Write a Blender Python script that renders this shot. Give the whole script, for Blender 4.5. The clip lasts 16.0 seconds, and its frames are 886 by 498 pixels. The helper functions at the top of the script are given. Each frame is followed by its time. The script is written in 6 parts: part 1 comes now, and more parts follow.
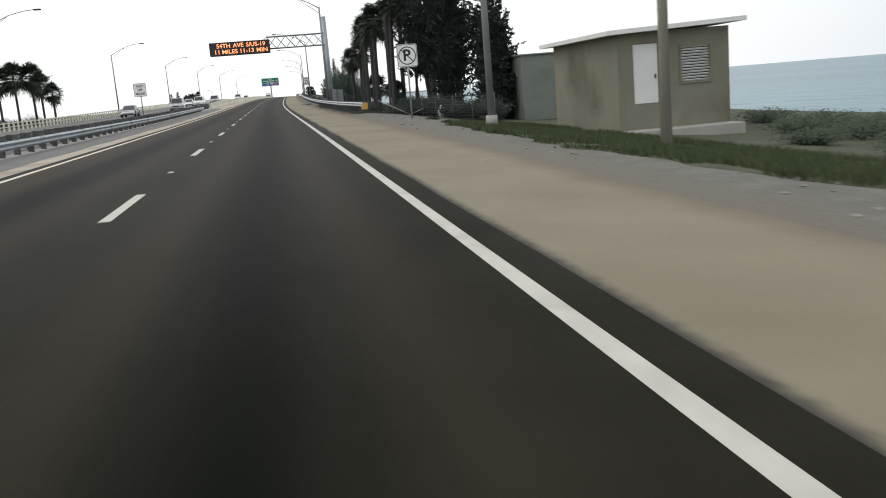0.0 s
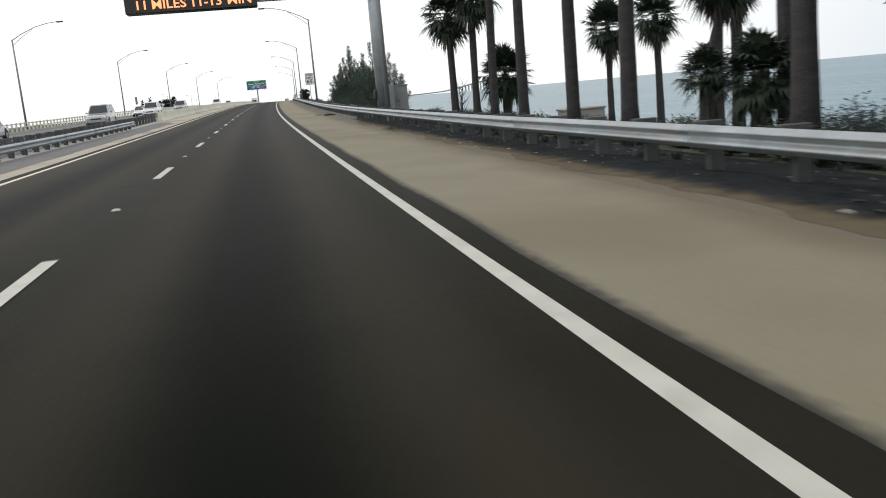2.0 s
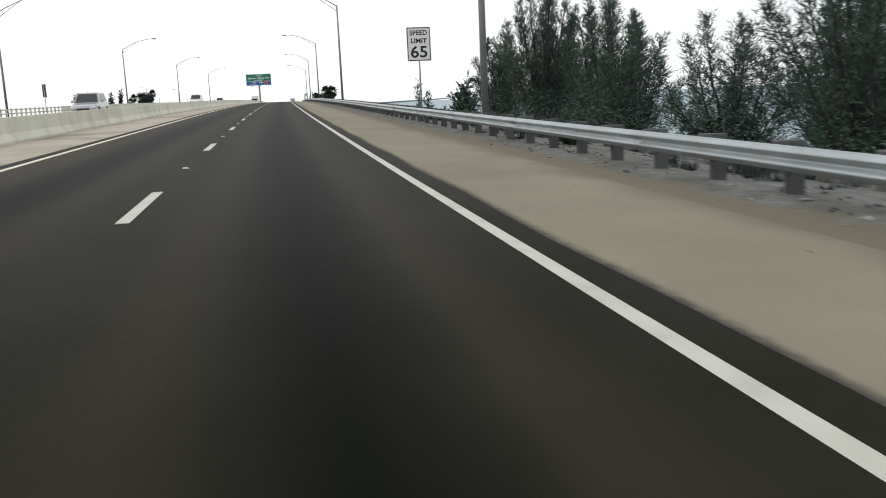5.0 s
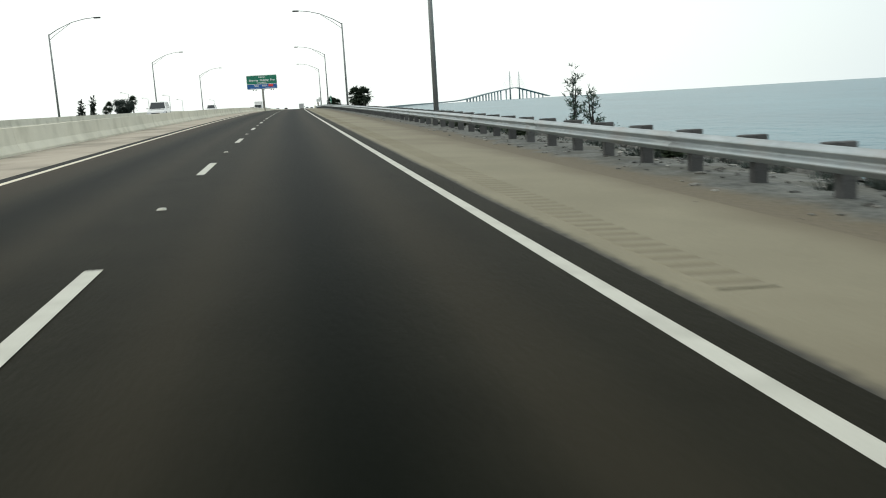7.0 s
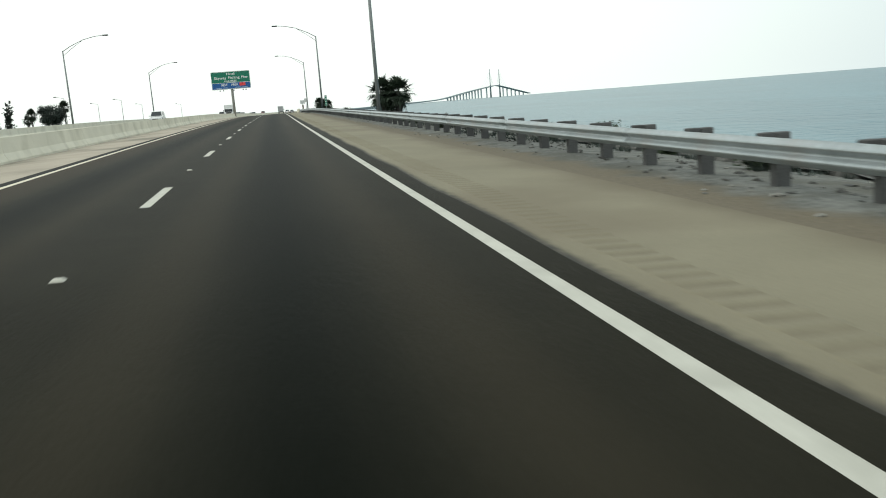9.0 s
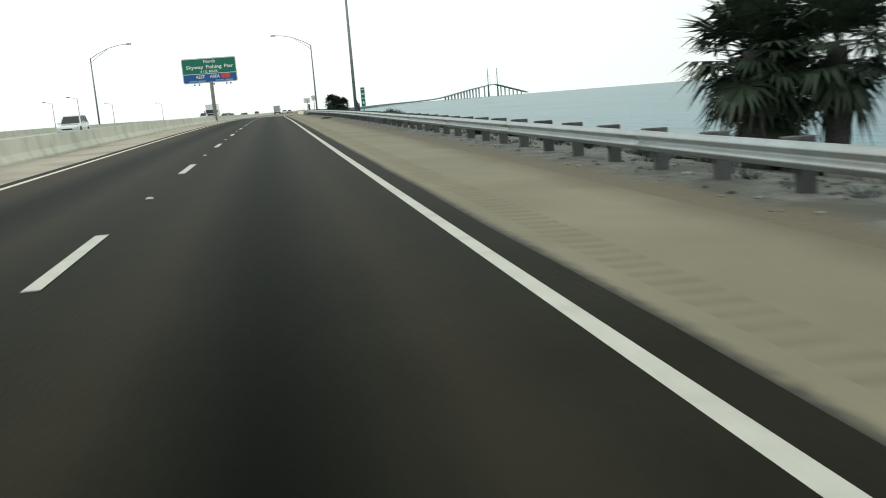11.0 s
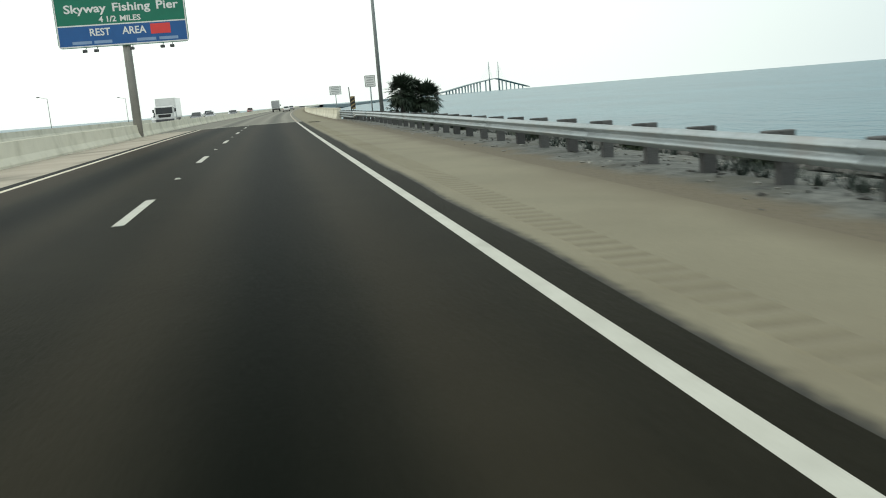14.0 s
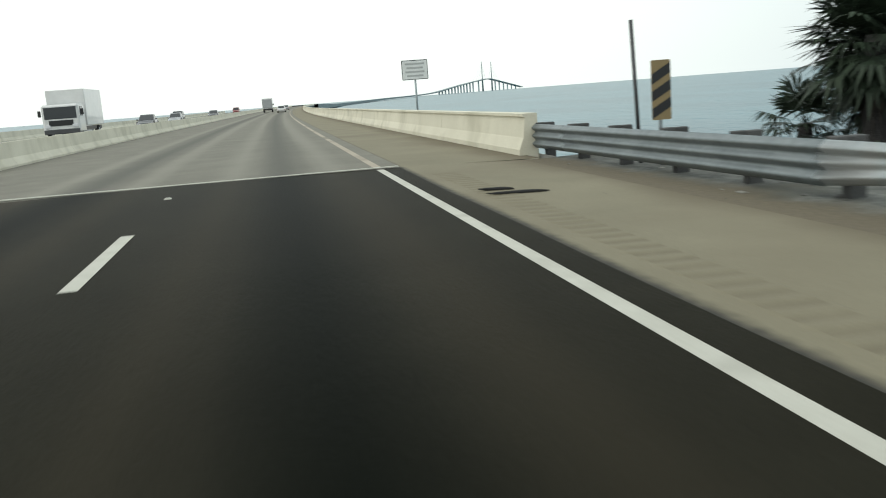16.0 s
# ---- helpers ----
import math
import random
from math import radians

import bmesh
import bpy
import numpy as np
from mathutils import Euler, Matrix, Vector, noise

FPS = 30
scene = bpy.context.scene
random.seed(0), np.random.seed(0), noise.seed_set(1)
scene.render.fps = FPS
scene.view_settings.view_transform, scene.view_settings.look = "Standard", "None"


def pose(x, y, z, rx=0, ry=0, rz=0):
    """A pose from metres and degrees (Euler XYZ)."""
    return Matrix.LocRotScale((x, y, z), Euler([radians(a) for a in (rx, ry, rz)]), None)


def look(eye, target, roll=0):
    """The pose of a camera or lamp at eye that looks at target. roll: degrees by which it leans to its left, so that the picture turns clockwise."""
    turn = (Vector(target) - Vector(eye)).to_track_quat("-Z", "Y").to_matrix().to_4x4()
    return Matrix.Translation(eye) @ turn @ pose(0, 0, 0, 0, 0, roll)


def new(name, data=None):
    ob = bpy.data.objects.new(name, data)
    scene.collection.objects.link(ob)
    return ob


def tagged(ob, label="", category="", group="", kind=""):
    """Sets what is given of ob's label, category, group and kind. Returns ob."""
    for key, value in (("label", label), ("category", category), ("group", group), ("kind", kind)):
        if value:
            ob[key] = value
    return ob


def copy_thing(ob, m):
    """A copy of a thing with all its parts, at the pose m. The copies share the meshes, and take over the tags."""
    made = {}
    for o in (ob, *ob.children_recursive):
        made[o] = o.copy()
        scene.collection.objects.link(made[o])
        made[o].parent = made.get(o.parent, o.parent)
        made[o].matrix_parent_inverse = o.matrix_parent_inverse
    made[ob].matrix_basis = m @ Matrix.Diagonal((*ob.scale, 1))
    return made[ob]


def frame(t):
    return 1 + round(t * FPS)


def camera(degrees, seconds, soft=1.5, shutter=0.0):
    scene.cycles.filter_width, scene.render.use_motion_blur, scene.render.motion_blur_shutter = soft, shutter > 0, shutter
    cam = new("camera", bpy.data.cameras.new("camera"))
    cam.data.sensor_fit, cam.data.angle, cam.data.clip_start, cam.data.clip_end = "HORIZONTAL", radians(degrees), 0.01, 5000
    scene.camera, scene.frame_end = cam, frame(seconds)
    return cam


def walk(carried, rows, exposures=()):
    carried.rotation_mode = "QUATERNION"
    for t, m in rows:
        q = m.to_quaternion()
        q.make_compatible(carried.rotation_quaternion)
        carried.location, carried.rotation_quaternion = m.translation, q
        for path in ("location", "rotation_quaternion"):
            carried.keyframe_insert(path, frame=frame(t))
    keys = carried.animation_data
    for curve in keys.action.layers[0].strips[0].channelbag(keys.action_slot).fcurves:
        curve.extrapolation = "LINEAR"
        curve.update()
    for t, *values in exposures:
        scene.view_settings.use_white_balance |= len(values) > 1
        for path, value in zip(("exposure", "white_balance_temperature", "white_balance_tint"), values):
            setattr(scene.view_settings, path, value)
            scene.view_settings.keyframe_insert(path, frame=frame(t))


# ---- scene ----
# ================= road line =================
# x of the right edge line as a function of y; gentle right-hand bends
KY = [-20 + 50 * i for i in range(15)]
KAPPA = [-1.86, -1.2, 1.26, 2.99, 1.2, 1.16, 1.11, 0.74, 0.25, 1.89, 1.68, 1.59, 1.52, 1.47, 1.45]
_yg = np.arange(-400.0, 1200.0, 2.0)
_k = np.interp(_yg, KY, KAPPA) * 1e-4
_k[_yg < -30] = 0.0
_th = np.cumsum(_k) * 2
_th -= np.interp(300, _yg, _th)
_rx = np.cumsum(np.tan(_th)) * 2
_rx -= np.interp(0, _yg, _rx)


def RX(y):
    return float(np.interp(y, _yg, _rx))


def HD(y):
    return float(np.interp(y, _yg, _th))


# the causeway climbs to a crest before the bridge and leans a little to the right
GY = [-20, 30, 70, 100, 140, 200, 240, 300, 350, 400, 450, 520, 620]
GRADE = [0.72, 0.71, 0.76, 1.00, 1.48, 1.47, 1.17, 0.81, 0.65, 0.11, -0.06, -0.25, 0.00]
BANK = [1.00, 0.69, 0.54, 1.03, 1.56, 1.35, 1.12, 0.90, 0.49, 0.27, 0.13, 0.00, 0.00]
_rz = np.cumsum(np.interp(_yg, GY, GRADE)) * 0.02
_rz -= np.interp(0, _yg, _rz)
_bk = np.interp(_yg, GY, BANK) * 0.01


def RZ(y, lat=0.0):
    """Height of the road at y; the lean goes on as far as the shoulders."""
    return float(np.interp(y, _yg, _rz) - np.interp(y, _yg, _bk) * min(max(lat, -11.0), 4.0))


def rp(lat, y, z=0.0):
    return Vector((RX(y) + lat, y, z + RZ(y, lat)))


def at(lat, y, z=0.0, turn=0.0):
    """Pose beside the road: local y runs along the road, local x to the right."""
    return Matrix.Translation(rp(lat, y, z)) @ Matrix.Rotation(-HD(y) + radians(turn), 4, "Z")


def lay(lat, y, z=0.0, turn=0.0):
    """The same, tilted with the road surface."""
    grade, lean = (RZ(y + 1, lat) - RZ(y - 1, lat)) / 2, RZ(y, lat - 0.5) - RZ(y, lat + 0.5)
    tilt = Matrix.Rotation(grade, 4, "X") @ Matrix.Rotation(lean, 4, "Y")
    return Matrix.Translation(rp(lat, y, z)) @ Matrix.Rotation(-HD(y), 4, "Z") @ tilt @ Matrix.Rotation(radians(turn), 4, "Z")


# ================= camera =================
cam = camera(53.86, 16.0, soft=1.0, shutter=0.12)
ROWS = [
    (0.0, -1.58, 1.44, 1.368, -9.06, -10.36, 4.65), (0.5, -2.07, 14.99, 1.464, -9.51, -10.43, 4.16),
    (1.0, -2.55, 28.51, 1.559, -10.06, -10.68, 4.66), (1.5, -3.03, 41.99, 1.655, -10.31, -10.51, 5.20),
    (2.0, -3.51, 55.39, 1.752, -9.93, -10.18, 5.05), (2.5, -3.90, 68.72, 1.851, -8.97, -9.79, 4.66),
    (3.0, -4.41, 82.28, 1.965, -9.43, -9.78, 4.57), (3.5, -4.88, 95.76, 2.092, -8.65, -9.60, 4.26),
    (4.0, -5.49, 109.34, 2.239, -8.53, -9.70, 3.50), (4.5, -5.99, 123.04, 2.410, -8.81, -9.75, 2.86),
    (5.0, -6.46, 136.71, 2.603, -9.87, -9.76, 2.61), (5.2, -6.57, 142.11, 2.683, -9.76, -9.68, 2.32),
    (7.3, -7.42, 198.98, 3.517, -9.44, -9.55, 3.76), (7.5, -7.46, 204.43, 3.595, -9.60, -9.54, 4.11),
    (8.0, -7.48, 217.31, 3.770, -10.35, -9.41, 4.46), (8.5, -7.58, 230.14, 3.933, -10.67, -9.59, 4.36),
    (8.7, -7.62, 235.45, 3.997, -10.79, -9.67, 4.31), (10.8, -7.66, 292.08, 4.569, -11.36, -9.78, 4.74),
    (11.0, -7.64, 297.59, 4.615, -11.20, -9.78, 4.42), (11.5, -7.54, 311.45, 4.722, -11.45, -10.08, 4.47),
    (12.0, -7.47, 325.38, 4.824, -11.52, -10.55, 4.50), (12.5, -7.43, 339.07, 4.918, -11.15, -10.50, 4.33),
    (13.0, -7.39, 352.41, 5.004, -10.83, -10.13, 4.31), (13.5, -7.37, 365.72, 5.075, -10.96, -10.06, 4.44),
    (14.0, -7.41, 379.07, 5.127, -11.39, -10.13, 4.55), (14.5, -7.44, 392.73, 5.161, -11.62, -10.44, 3.88),
    (15.0, -7.40, 406.65, 5.176, -11.81, -10.75, 3.33), (15.5, -7.39, 418.97, 5.183, -11.39, -10.59, 3.35),
    (16.0, -7.34, 431.82, 5.185, -12.03, -10.16, 4.27),
]
walk(cam, [(t, pose(x, y, z, 90 + p, r, w)) for t, x, y, z, w, p, r in ROWS],
     [(0.0, 0.0, 6500, 16), (5.2, 0.0, 6500, 15), (7.3, 0.0, 6500, 6), (14.0, 0.0, 6500, 3), (16.0, 0.0, 6500, 6)])

# ================= light =================
world = bpy.data.worlds.new("overcast_sky")
scene.world = world
world.use_nodes = True
wn, wl = world.node_tree.nodes, world.node_tree.links
wn.clear()
sky = wn.new("ShaderNodeTexSky")
sky.sky_type = "NISHITA"
sky.sun_disc = False
sky.sun_elevation, sky.sun_rotation = radians(48), radians(-60)
sky.dust_density, sky.air_density = 4.0, 1.0
mixs = wn.new("ShaderNodeMix")
mixs.data_type = "RGBA"
mixs.inputs[0].default_value = 0.80
wl.new(sky.outputs[0], mixs.inputs[6])
# the cloud is brightest on the sun's side and greyer away from it
wtc = wn.new("ShaderNodeTexCoord")
wsep = wn.new("ShaderNodeSeparateXYZ")
wl.new(wtc.outputs["Generated"], wsep.inputs[0])
wmr = wn.new("ShaderNodeMapRange")
wmr.interpolation_type = "SMOOTHSTEP"
wmr.inputs[1].default_value, wmr.inputs[2].default_value = 0.30, 0.95
wl.new(wsep.outputs[0], wmr.inputs[0])
cloud = wn.new("ShaderNodeMix")
cloud.data_type = "RGBA"
cloud.inputs[6].default_value, cloud.inputs[7].default_value = (10.5, 11.05, 10.75, 1), (5.5, 6.55, 7.2, 1)
wl.new(wmr.outputs[0], cloud.inputs[0])
wl.new(cloud.outputs[2], mixs.inputs[7])
bgn = wn.new("ShaderNodeBackground")
bgn.inputs[1].default_value = 0.12
wl.new(mixs.outputs[2], bgn.inputs[0])
wo = wn.new("ShaderNodeOutputWorld")
wl.new(bgn.outputs[0], wo.inputs[0])
sun = new("sun", bpy.data.lights.new("sun", "SUN"))
sun.data.energy, sun.data.angle, sun.data.color = 0.35, radians(25), (1, 0.96, 0.9)
sun.matrix_world = look((-60, -40, 80), (0, 0, 0))
scene.view_settings.exposure = 0.0


# ================= materials =================
def mat(name, c1, c2, rough=0.7, scale=3.0, fine=60.0, bump=0.15, metal=0.0, stain=None, stain_scale=0.4, spec=0.5, detail=4.0, rand=0.0, coords="Object", stretch=(1, 1, 1)):
    m = bpy.data.materials.new(name)
    m.use_nodes = True
    n, l = m.node_tree.nodes, m.node_tree.links
    b = n["Principled BSDF"]
    b.inputs["Roughness"].default_value = rough
    b.inputs["Metallic"].default_value = metal
    b.inputs["Specular IOR Level"].default_value = spec
    tc = n.new("ShaderNodeTexCoord")
    mp = n.new("ShaderNodeMapping")
    mp.inputs["Scale"].default_value = stretch
    l.new(tc.outputs[coords], mp.inputs[0])
    n1 = n.new("ShaderNodeTexNoise")
    n1.inputs["Scale"].default_value, n1.inputs["Detail"].default_value = scale, detail
    n2 = n.new("ShaderNodeTexNoise")
    n2.inputs["Scale"].default_value, n2.inputs["Detail"].default_value = fine, 3
    l.new(mp.outputs[0], n1.inputs[0])
    l.new(mp.outputs[0], n2.inputs[0])
    add = n.new("ShaderNodeMath")
    add.operation = "MULTIPLY_ADD"
    add.inputs[1].default_value, add.inputs[2].default_value = 0.45, 0.0
    l.new(n2.outputs[0], add.inputs[0])
    add2 = n.new("ShaderNodeMath")
    add2.operation = "MULTIPLY_ADD"
    add2.inputs[1].default_value = 0.55
    l.new(n1.outputs[0], add2.inputs[0])
    l.new(add.outputs[0], add2.inputs[2])
    rmp = n.new("ShaderNodeValToRGB")
    rmp.color_ramp.elements[0].position, rmp.color_ramp.elements[1].position = 0.3, 0.7
    rmp.color_ramp.elements[0].color, rmp.color_ramp.elements[1].color = (*c1, 1), (*c2, 1)
    l.new(add2.outputs[0], rmp.inputs[0])
    out = rmp.outputs[0]
    if stain:
        n3 = n.new("ShaderNodeTexNoise")
        n3.inputs["Scale"].default_value, n3.inputs["Detail"].default_value = stain_scale, 5
        l.new(mp.outputs[0], n3.inputs[0])
        r3 = n.new("ShaderNodeValToRGB")
        r3.color_ramp.elements[0].position, r3.color_ramp.elements[1].position = 0.5, 0.68
        l.new(n3.outputs[0], r3.inputs[0])
        mx = n.new("ShaderNodeMix")
        mx.data_type = "RGBA"
        l.new(r3.outputs[0], mx.inputs[0])
        l.new(out, mx.inputs[6])
        mx.inputs[7].default_value = (*stain, 1)
        out = mx.outputs[2]
    if rand:
        oi = n.new("ShaderNodeObjectInfo")
        hs = n.new("ShaderNodeHueSaturation")
        mr = n.new("ShaderNodeMapRange")
        mr.inputs[3].default_value, mr.inputs[4].default_value = 1 - rand, 1 + rand
        l.new(oi.outputs["Random"], mr.inputs[0])
        l.new(mr.outputs[0], hs.inputs["Value"])
        l.new(out, hs.inputs["Color"])
        out = hs.outputs[0]
    l.new(out, b.inputs["Base Color"])
    if bump:
        bp = n.new("ShaderNodeBump")
        bp.inputs["Strength"].default_value, bp.inputs["Distance"].default_value = bump, 0.02
        l.new(n2.outputs[0], bp.inputs["Height"])
        l.new(bp.outputs[0], b.inputs["Normal"])
    return m


def lane_wear(m, base_socket, centres, tint, width, amount):
    """Long worn streaks along the road; UV x is the distance across it in metres."""
    n, l = m.node_tree.nodes, m.node_tree.links
    uv = n.new("ShaderNodeUVMap")
    sep = n.new("ShaderNodeSeparateXYZ")
    l.new(uv.outputs[0], sep.inputs[0])
    mp = n.new("ShaderNodeMapping")
    mp.inputs["Scale"].default_value = (1.6, 0.02, 1)
    l.new(uv.outputs[0], mp.inputs[0])
    ns = n.new("ShaderNodeTexNoise")
    ns.inputs["Scale"].default_value, ns.inputs["Detail"].default_value = 1.0, 4
    l.new(mp.outputs[0], ns.inputs[0])
    wob = n.new("ShaderNodeMath")
    wob.operation = "MULTIPLY_ADD"
    wob.inputs[1].default_value, wob.inputs[2].default_value = 0.5, -0.25
    l.new(ns.outputs[0], wob.inputs[0])
    out = base_socket
    for c in centres:
        d = n.new("ShaderNodeMath")
        d.operation = "ADD"
        d.inputs[1].default_value = -c
        l.new(sep.outputs[0], d.inputs[0])
        d2 = n.new("ShaderNodeMath")
        d2.operation = "ADD"
        l.new(d.outputs[0], d2.inputs[0])
        l.new(wob.outputs[0], d2.inputs[1])
        ab = n.new("ShaderNodeMath")
        ab.operation = "ABSOLUTE"
        l.new(d2.outputs[0], ab.inputs[0])
        mr = n.new("ShaderNodeMapRange")
        mr.interpolation_type = "SMOOTHSTEP"
        mr.inputs[1].default_value, mr.inputs[2].default_value = 0.0, width
        mr.inputs[3].default_value, mr.inputs[4].default_value = amount, 0.0
        l.new(ab.outputs[0], mr.inputs[0])
        mx = n.new("ShaderNodeMix")
        mx.data_type = "RGBA"
        mx.inputs[7].default_value = (*tint, 1)
        l.new(mr.outputs[0], mx.inputs[0])
        l.new(out, mx.inputs[6])
        out = mx.outputs[2]
    return out


def road_mat(name, dark, light, oil, rub, lanes, spec=0.06, rough=0.55):
    """Asphalt or concrete with an oily streak down each lane and paler wheel tracks."""
    m = mat(name, dark, light, rough=rough, scale=0.9, fine=26, bump=0.35, spec=spec, detail=6.0)
    n, l = m.node_tree.nodes, m.node_tree.links
    b = n["Principled BSDF"]
    out = b.inputs["Base Color"].links[0].from_socket
    out = lane_wear(m, out, [c + s for c in lanes for s in (-0.95, 0.95)], rub, 0.55, 0.55)
    out = lane_wear(m, out, lanes, oil, 0.85, 0.92)
    l.new(out, b.inputs["Base Color"])
    return m


def flat(name, c, rough=0.5, metal=0.0, spec=0.5):
    return mat(name, tuple(v * 0.9 for v in c), tuple(min(1, v * 1.08) for v in c), rough=rough, scale=2, fine=30, bump=0.03, metal=metal, spec=spec)


def glow(name, c, strength):
    m = bpy.data.materials.new(name)
    m.use_nodes = True
    b = m.node_tree.nodes["Principled BSDF"]
    b.inputs["Base Color"].default_value = (*c, 1)
    b.inputs["Emission Color"].default_value = (*c, 1)
    b.inputs["Emission Strength"].default_value = strength
    return m


M_ASPH = road_mat("new_asphalt", (0.0145, 0.0138, 0.0098), (0.0243, 0.0231, 0.0166), (0.0036, 0.0048, 0.0033), (0.0335, 0.0292, 0.0203), (-1.83, -5.5), 0.004, 0.44)
_b = M_ASPH.node_tree.nodes["Principled BSDF"].inputs["Base Color"]
M_ASPH.node_tree.links.new(lane_wear(M_ASPH, _b.links[0].from_socket, [-7.25], (0.058, 0.045, 0.031), 1.3, 0.6), _b)
M_ASPH_OLD = road_mat("old_asphalt", (0.12, 0.12, 0.115), (0.18, 0.18, 0.17), (0.09, 0.09, 0.088), (0.17, 0.17, 0.16), (-14.5, -18.2, -21.9), 0.2, 0.8)
M_SHOULDER = mat("tan_shoulder", (0.171, 0.151, 0.099), (0.228, 0.204, 0.138), rough=0.9, scale=0.6, fine=30, bump=0.3, stain=(0.168, 0.143, 0.093), stain_scale=0.25)
M_SHOULDER_L = mat("pale_shoulder", (0.33, 0.285, 0.225), (0.44, 0.385, 0.31), rough=0.9, scale=0.6, fine=30, bump=0.3, stain=(0.20, 0.18, 0.14), stain_scale=0.25)
def tar_edge(m):
    """Dark tar that thins out raggedly from the lane edge into the shoulder."""
    n, l = m.node_tree.nodes, m.node_tree.links
    b = n["Principled BSDF"]
    src = b.inputs["Base Color"].links[0].from_socket
    uv = n.new("ShaderNodeUVMap")
    sep = n.new("ShaderNodeSeparateXYZ")
    l.new(uv.outputs[0], sep.inputs[0])
    out = src
    for sc, wd, amp, tint, off in ((9.0, 0.17, 0.16, (0.026, 0.024, 0.018), 0.34), (0.5, 0.9, 1.2, (0.124, 0.101, 0.063), 2.15)):
        ns = n.new("ShaderNodeTexNoise")
        ns.inputs["Scale"].default_value, ns.inputs["Detail"].default_value = sc, 4
        l.new(uv.outputs[0], ns.inputs[0])
        a = n.new("ShaderNodeMath")
        a.operation = "MULTIPLY_ADD"
        a.inputs[1].default_value = amp if off < 1 else -amp
        l.new(ns.outputs[0], a.inputs[0])
        l.new(sep.outputs[0], a.inputs[2])
        mr = n.new("ShaderNodeMapRange")
        mr.interpolation_type = "SMOOTHSTEP"
        base = off + (amp * 0.5 if off < 1 else -amp * 0.5)
        mr.inputs[1].default_value, mr.inputs[2].default_value = base, base + wd
        mr.inputs[3].default_value, mr.inputs[4].default_value = (1.0, 0.0) if off < 1 else (0.0, 0.85)
        l.new(a.outputs[0], mr.inputs[0])
        mx = n.new("ShaderNodeMix")
        mx.data_type = "RGBA"
        mx.inputs[7].default_value = (*tint, 1)
        l.new(mr.outputs[0], mx.inputs[0])
        l.new(out, mx.inputs[6])
        out = mx.outputs[2]
    l.new(out, b.inputs["Base Color"])


tar_edge(M_SHOULDER)
M_GRAVEL = mat("shell_gravel", (0.030, 0.032, 0.028), (0.20, 0.203, 0.182), rough=0.95, scale=1.7, fine=9, bump=0.8, stain=(0.075, 0.072, 0.055), stain_scale=0.7)
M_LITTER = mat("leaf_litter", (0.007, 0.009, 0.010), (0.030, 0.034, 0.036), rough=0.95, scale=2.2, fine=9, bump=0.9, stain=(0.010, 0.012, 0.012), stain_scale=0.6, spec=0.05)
# Litter and soil colour with the shade under the palms painted in.
M_SHADED_STRIP = mat("shaded_litter_over_sand", (0.007, 0.009, 0.010), (0.030, 0.034, 0.036), rough=0.95, scale=2.2, fine=9, bump=0.9, stain=(0.010, 0.012, 0.012), stain_scale=0.6, spec=0.05)


def shaded_strip_fade(m, tint, lat0, width, amp):
    """Shaded litter that thins out raggedly into the sand at its inner edge; UV x is metres across."""
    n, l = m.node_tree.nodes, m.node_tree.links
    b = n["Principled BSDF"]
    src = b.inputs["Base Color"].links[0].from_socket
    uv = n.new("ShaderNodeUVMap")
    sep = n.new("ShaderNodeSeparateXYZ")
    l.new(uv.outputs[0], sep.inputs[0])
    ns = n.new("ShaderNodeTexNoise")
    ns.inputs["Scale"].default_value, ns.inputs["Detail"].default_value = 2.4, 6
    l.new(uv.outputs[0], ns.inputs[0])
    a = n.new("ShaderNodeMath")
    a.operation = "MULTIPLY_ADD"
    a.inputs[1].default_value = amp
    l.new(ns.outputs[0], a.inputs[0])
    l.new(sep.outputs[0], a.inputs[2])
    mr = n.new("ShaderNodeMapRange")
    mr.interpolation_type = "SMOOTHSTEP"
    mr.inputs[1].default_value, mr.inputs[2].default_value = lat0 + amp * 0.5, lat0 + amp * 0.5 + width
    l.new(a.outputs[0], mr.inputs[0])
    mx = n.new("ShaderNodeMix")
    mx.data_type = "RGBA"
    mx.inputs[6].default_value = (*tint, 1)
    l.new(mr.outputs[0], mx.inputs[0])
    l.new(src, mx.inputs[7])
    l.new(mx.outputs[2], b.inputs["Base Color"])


shaded_strip_fade(M_SHADED_STRIP, (0.118, 0.097, 0.064), 3.22, 0.55, 0.7)


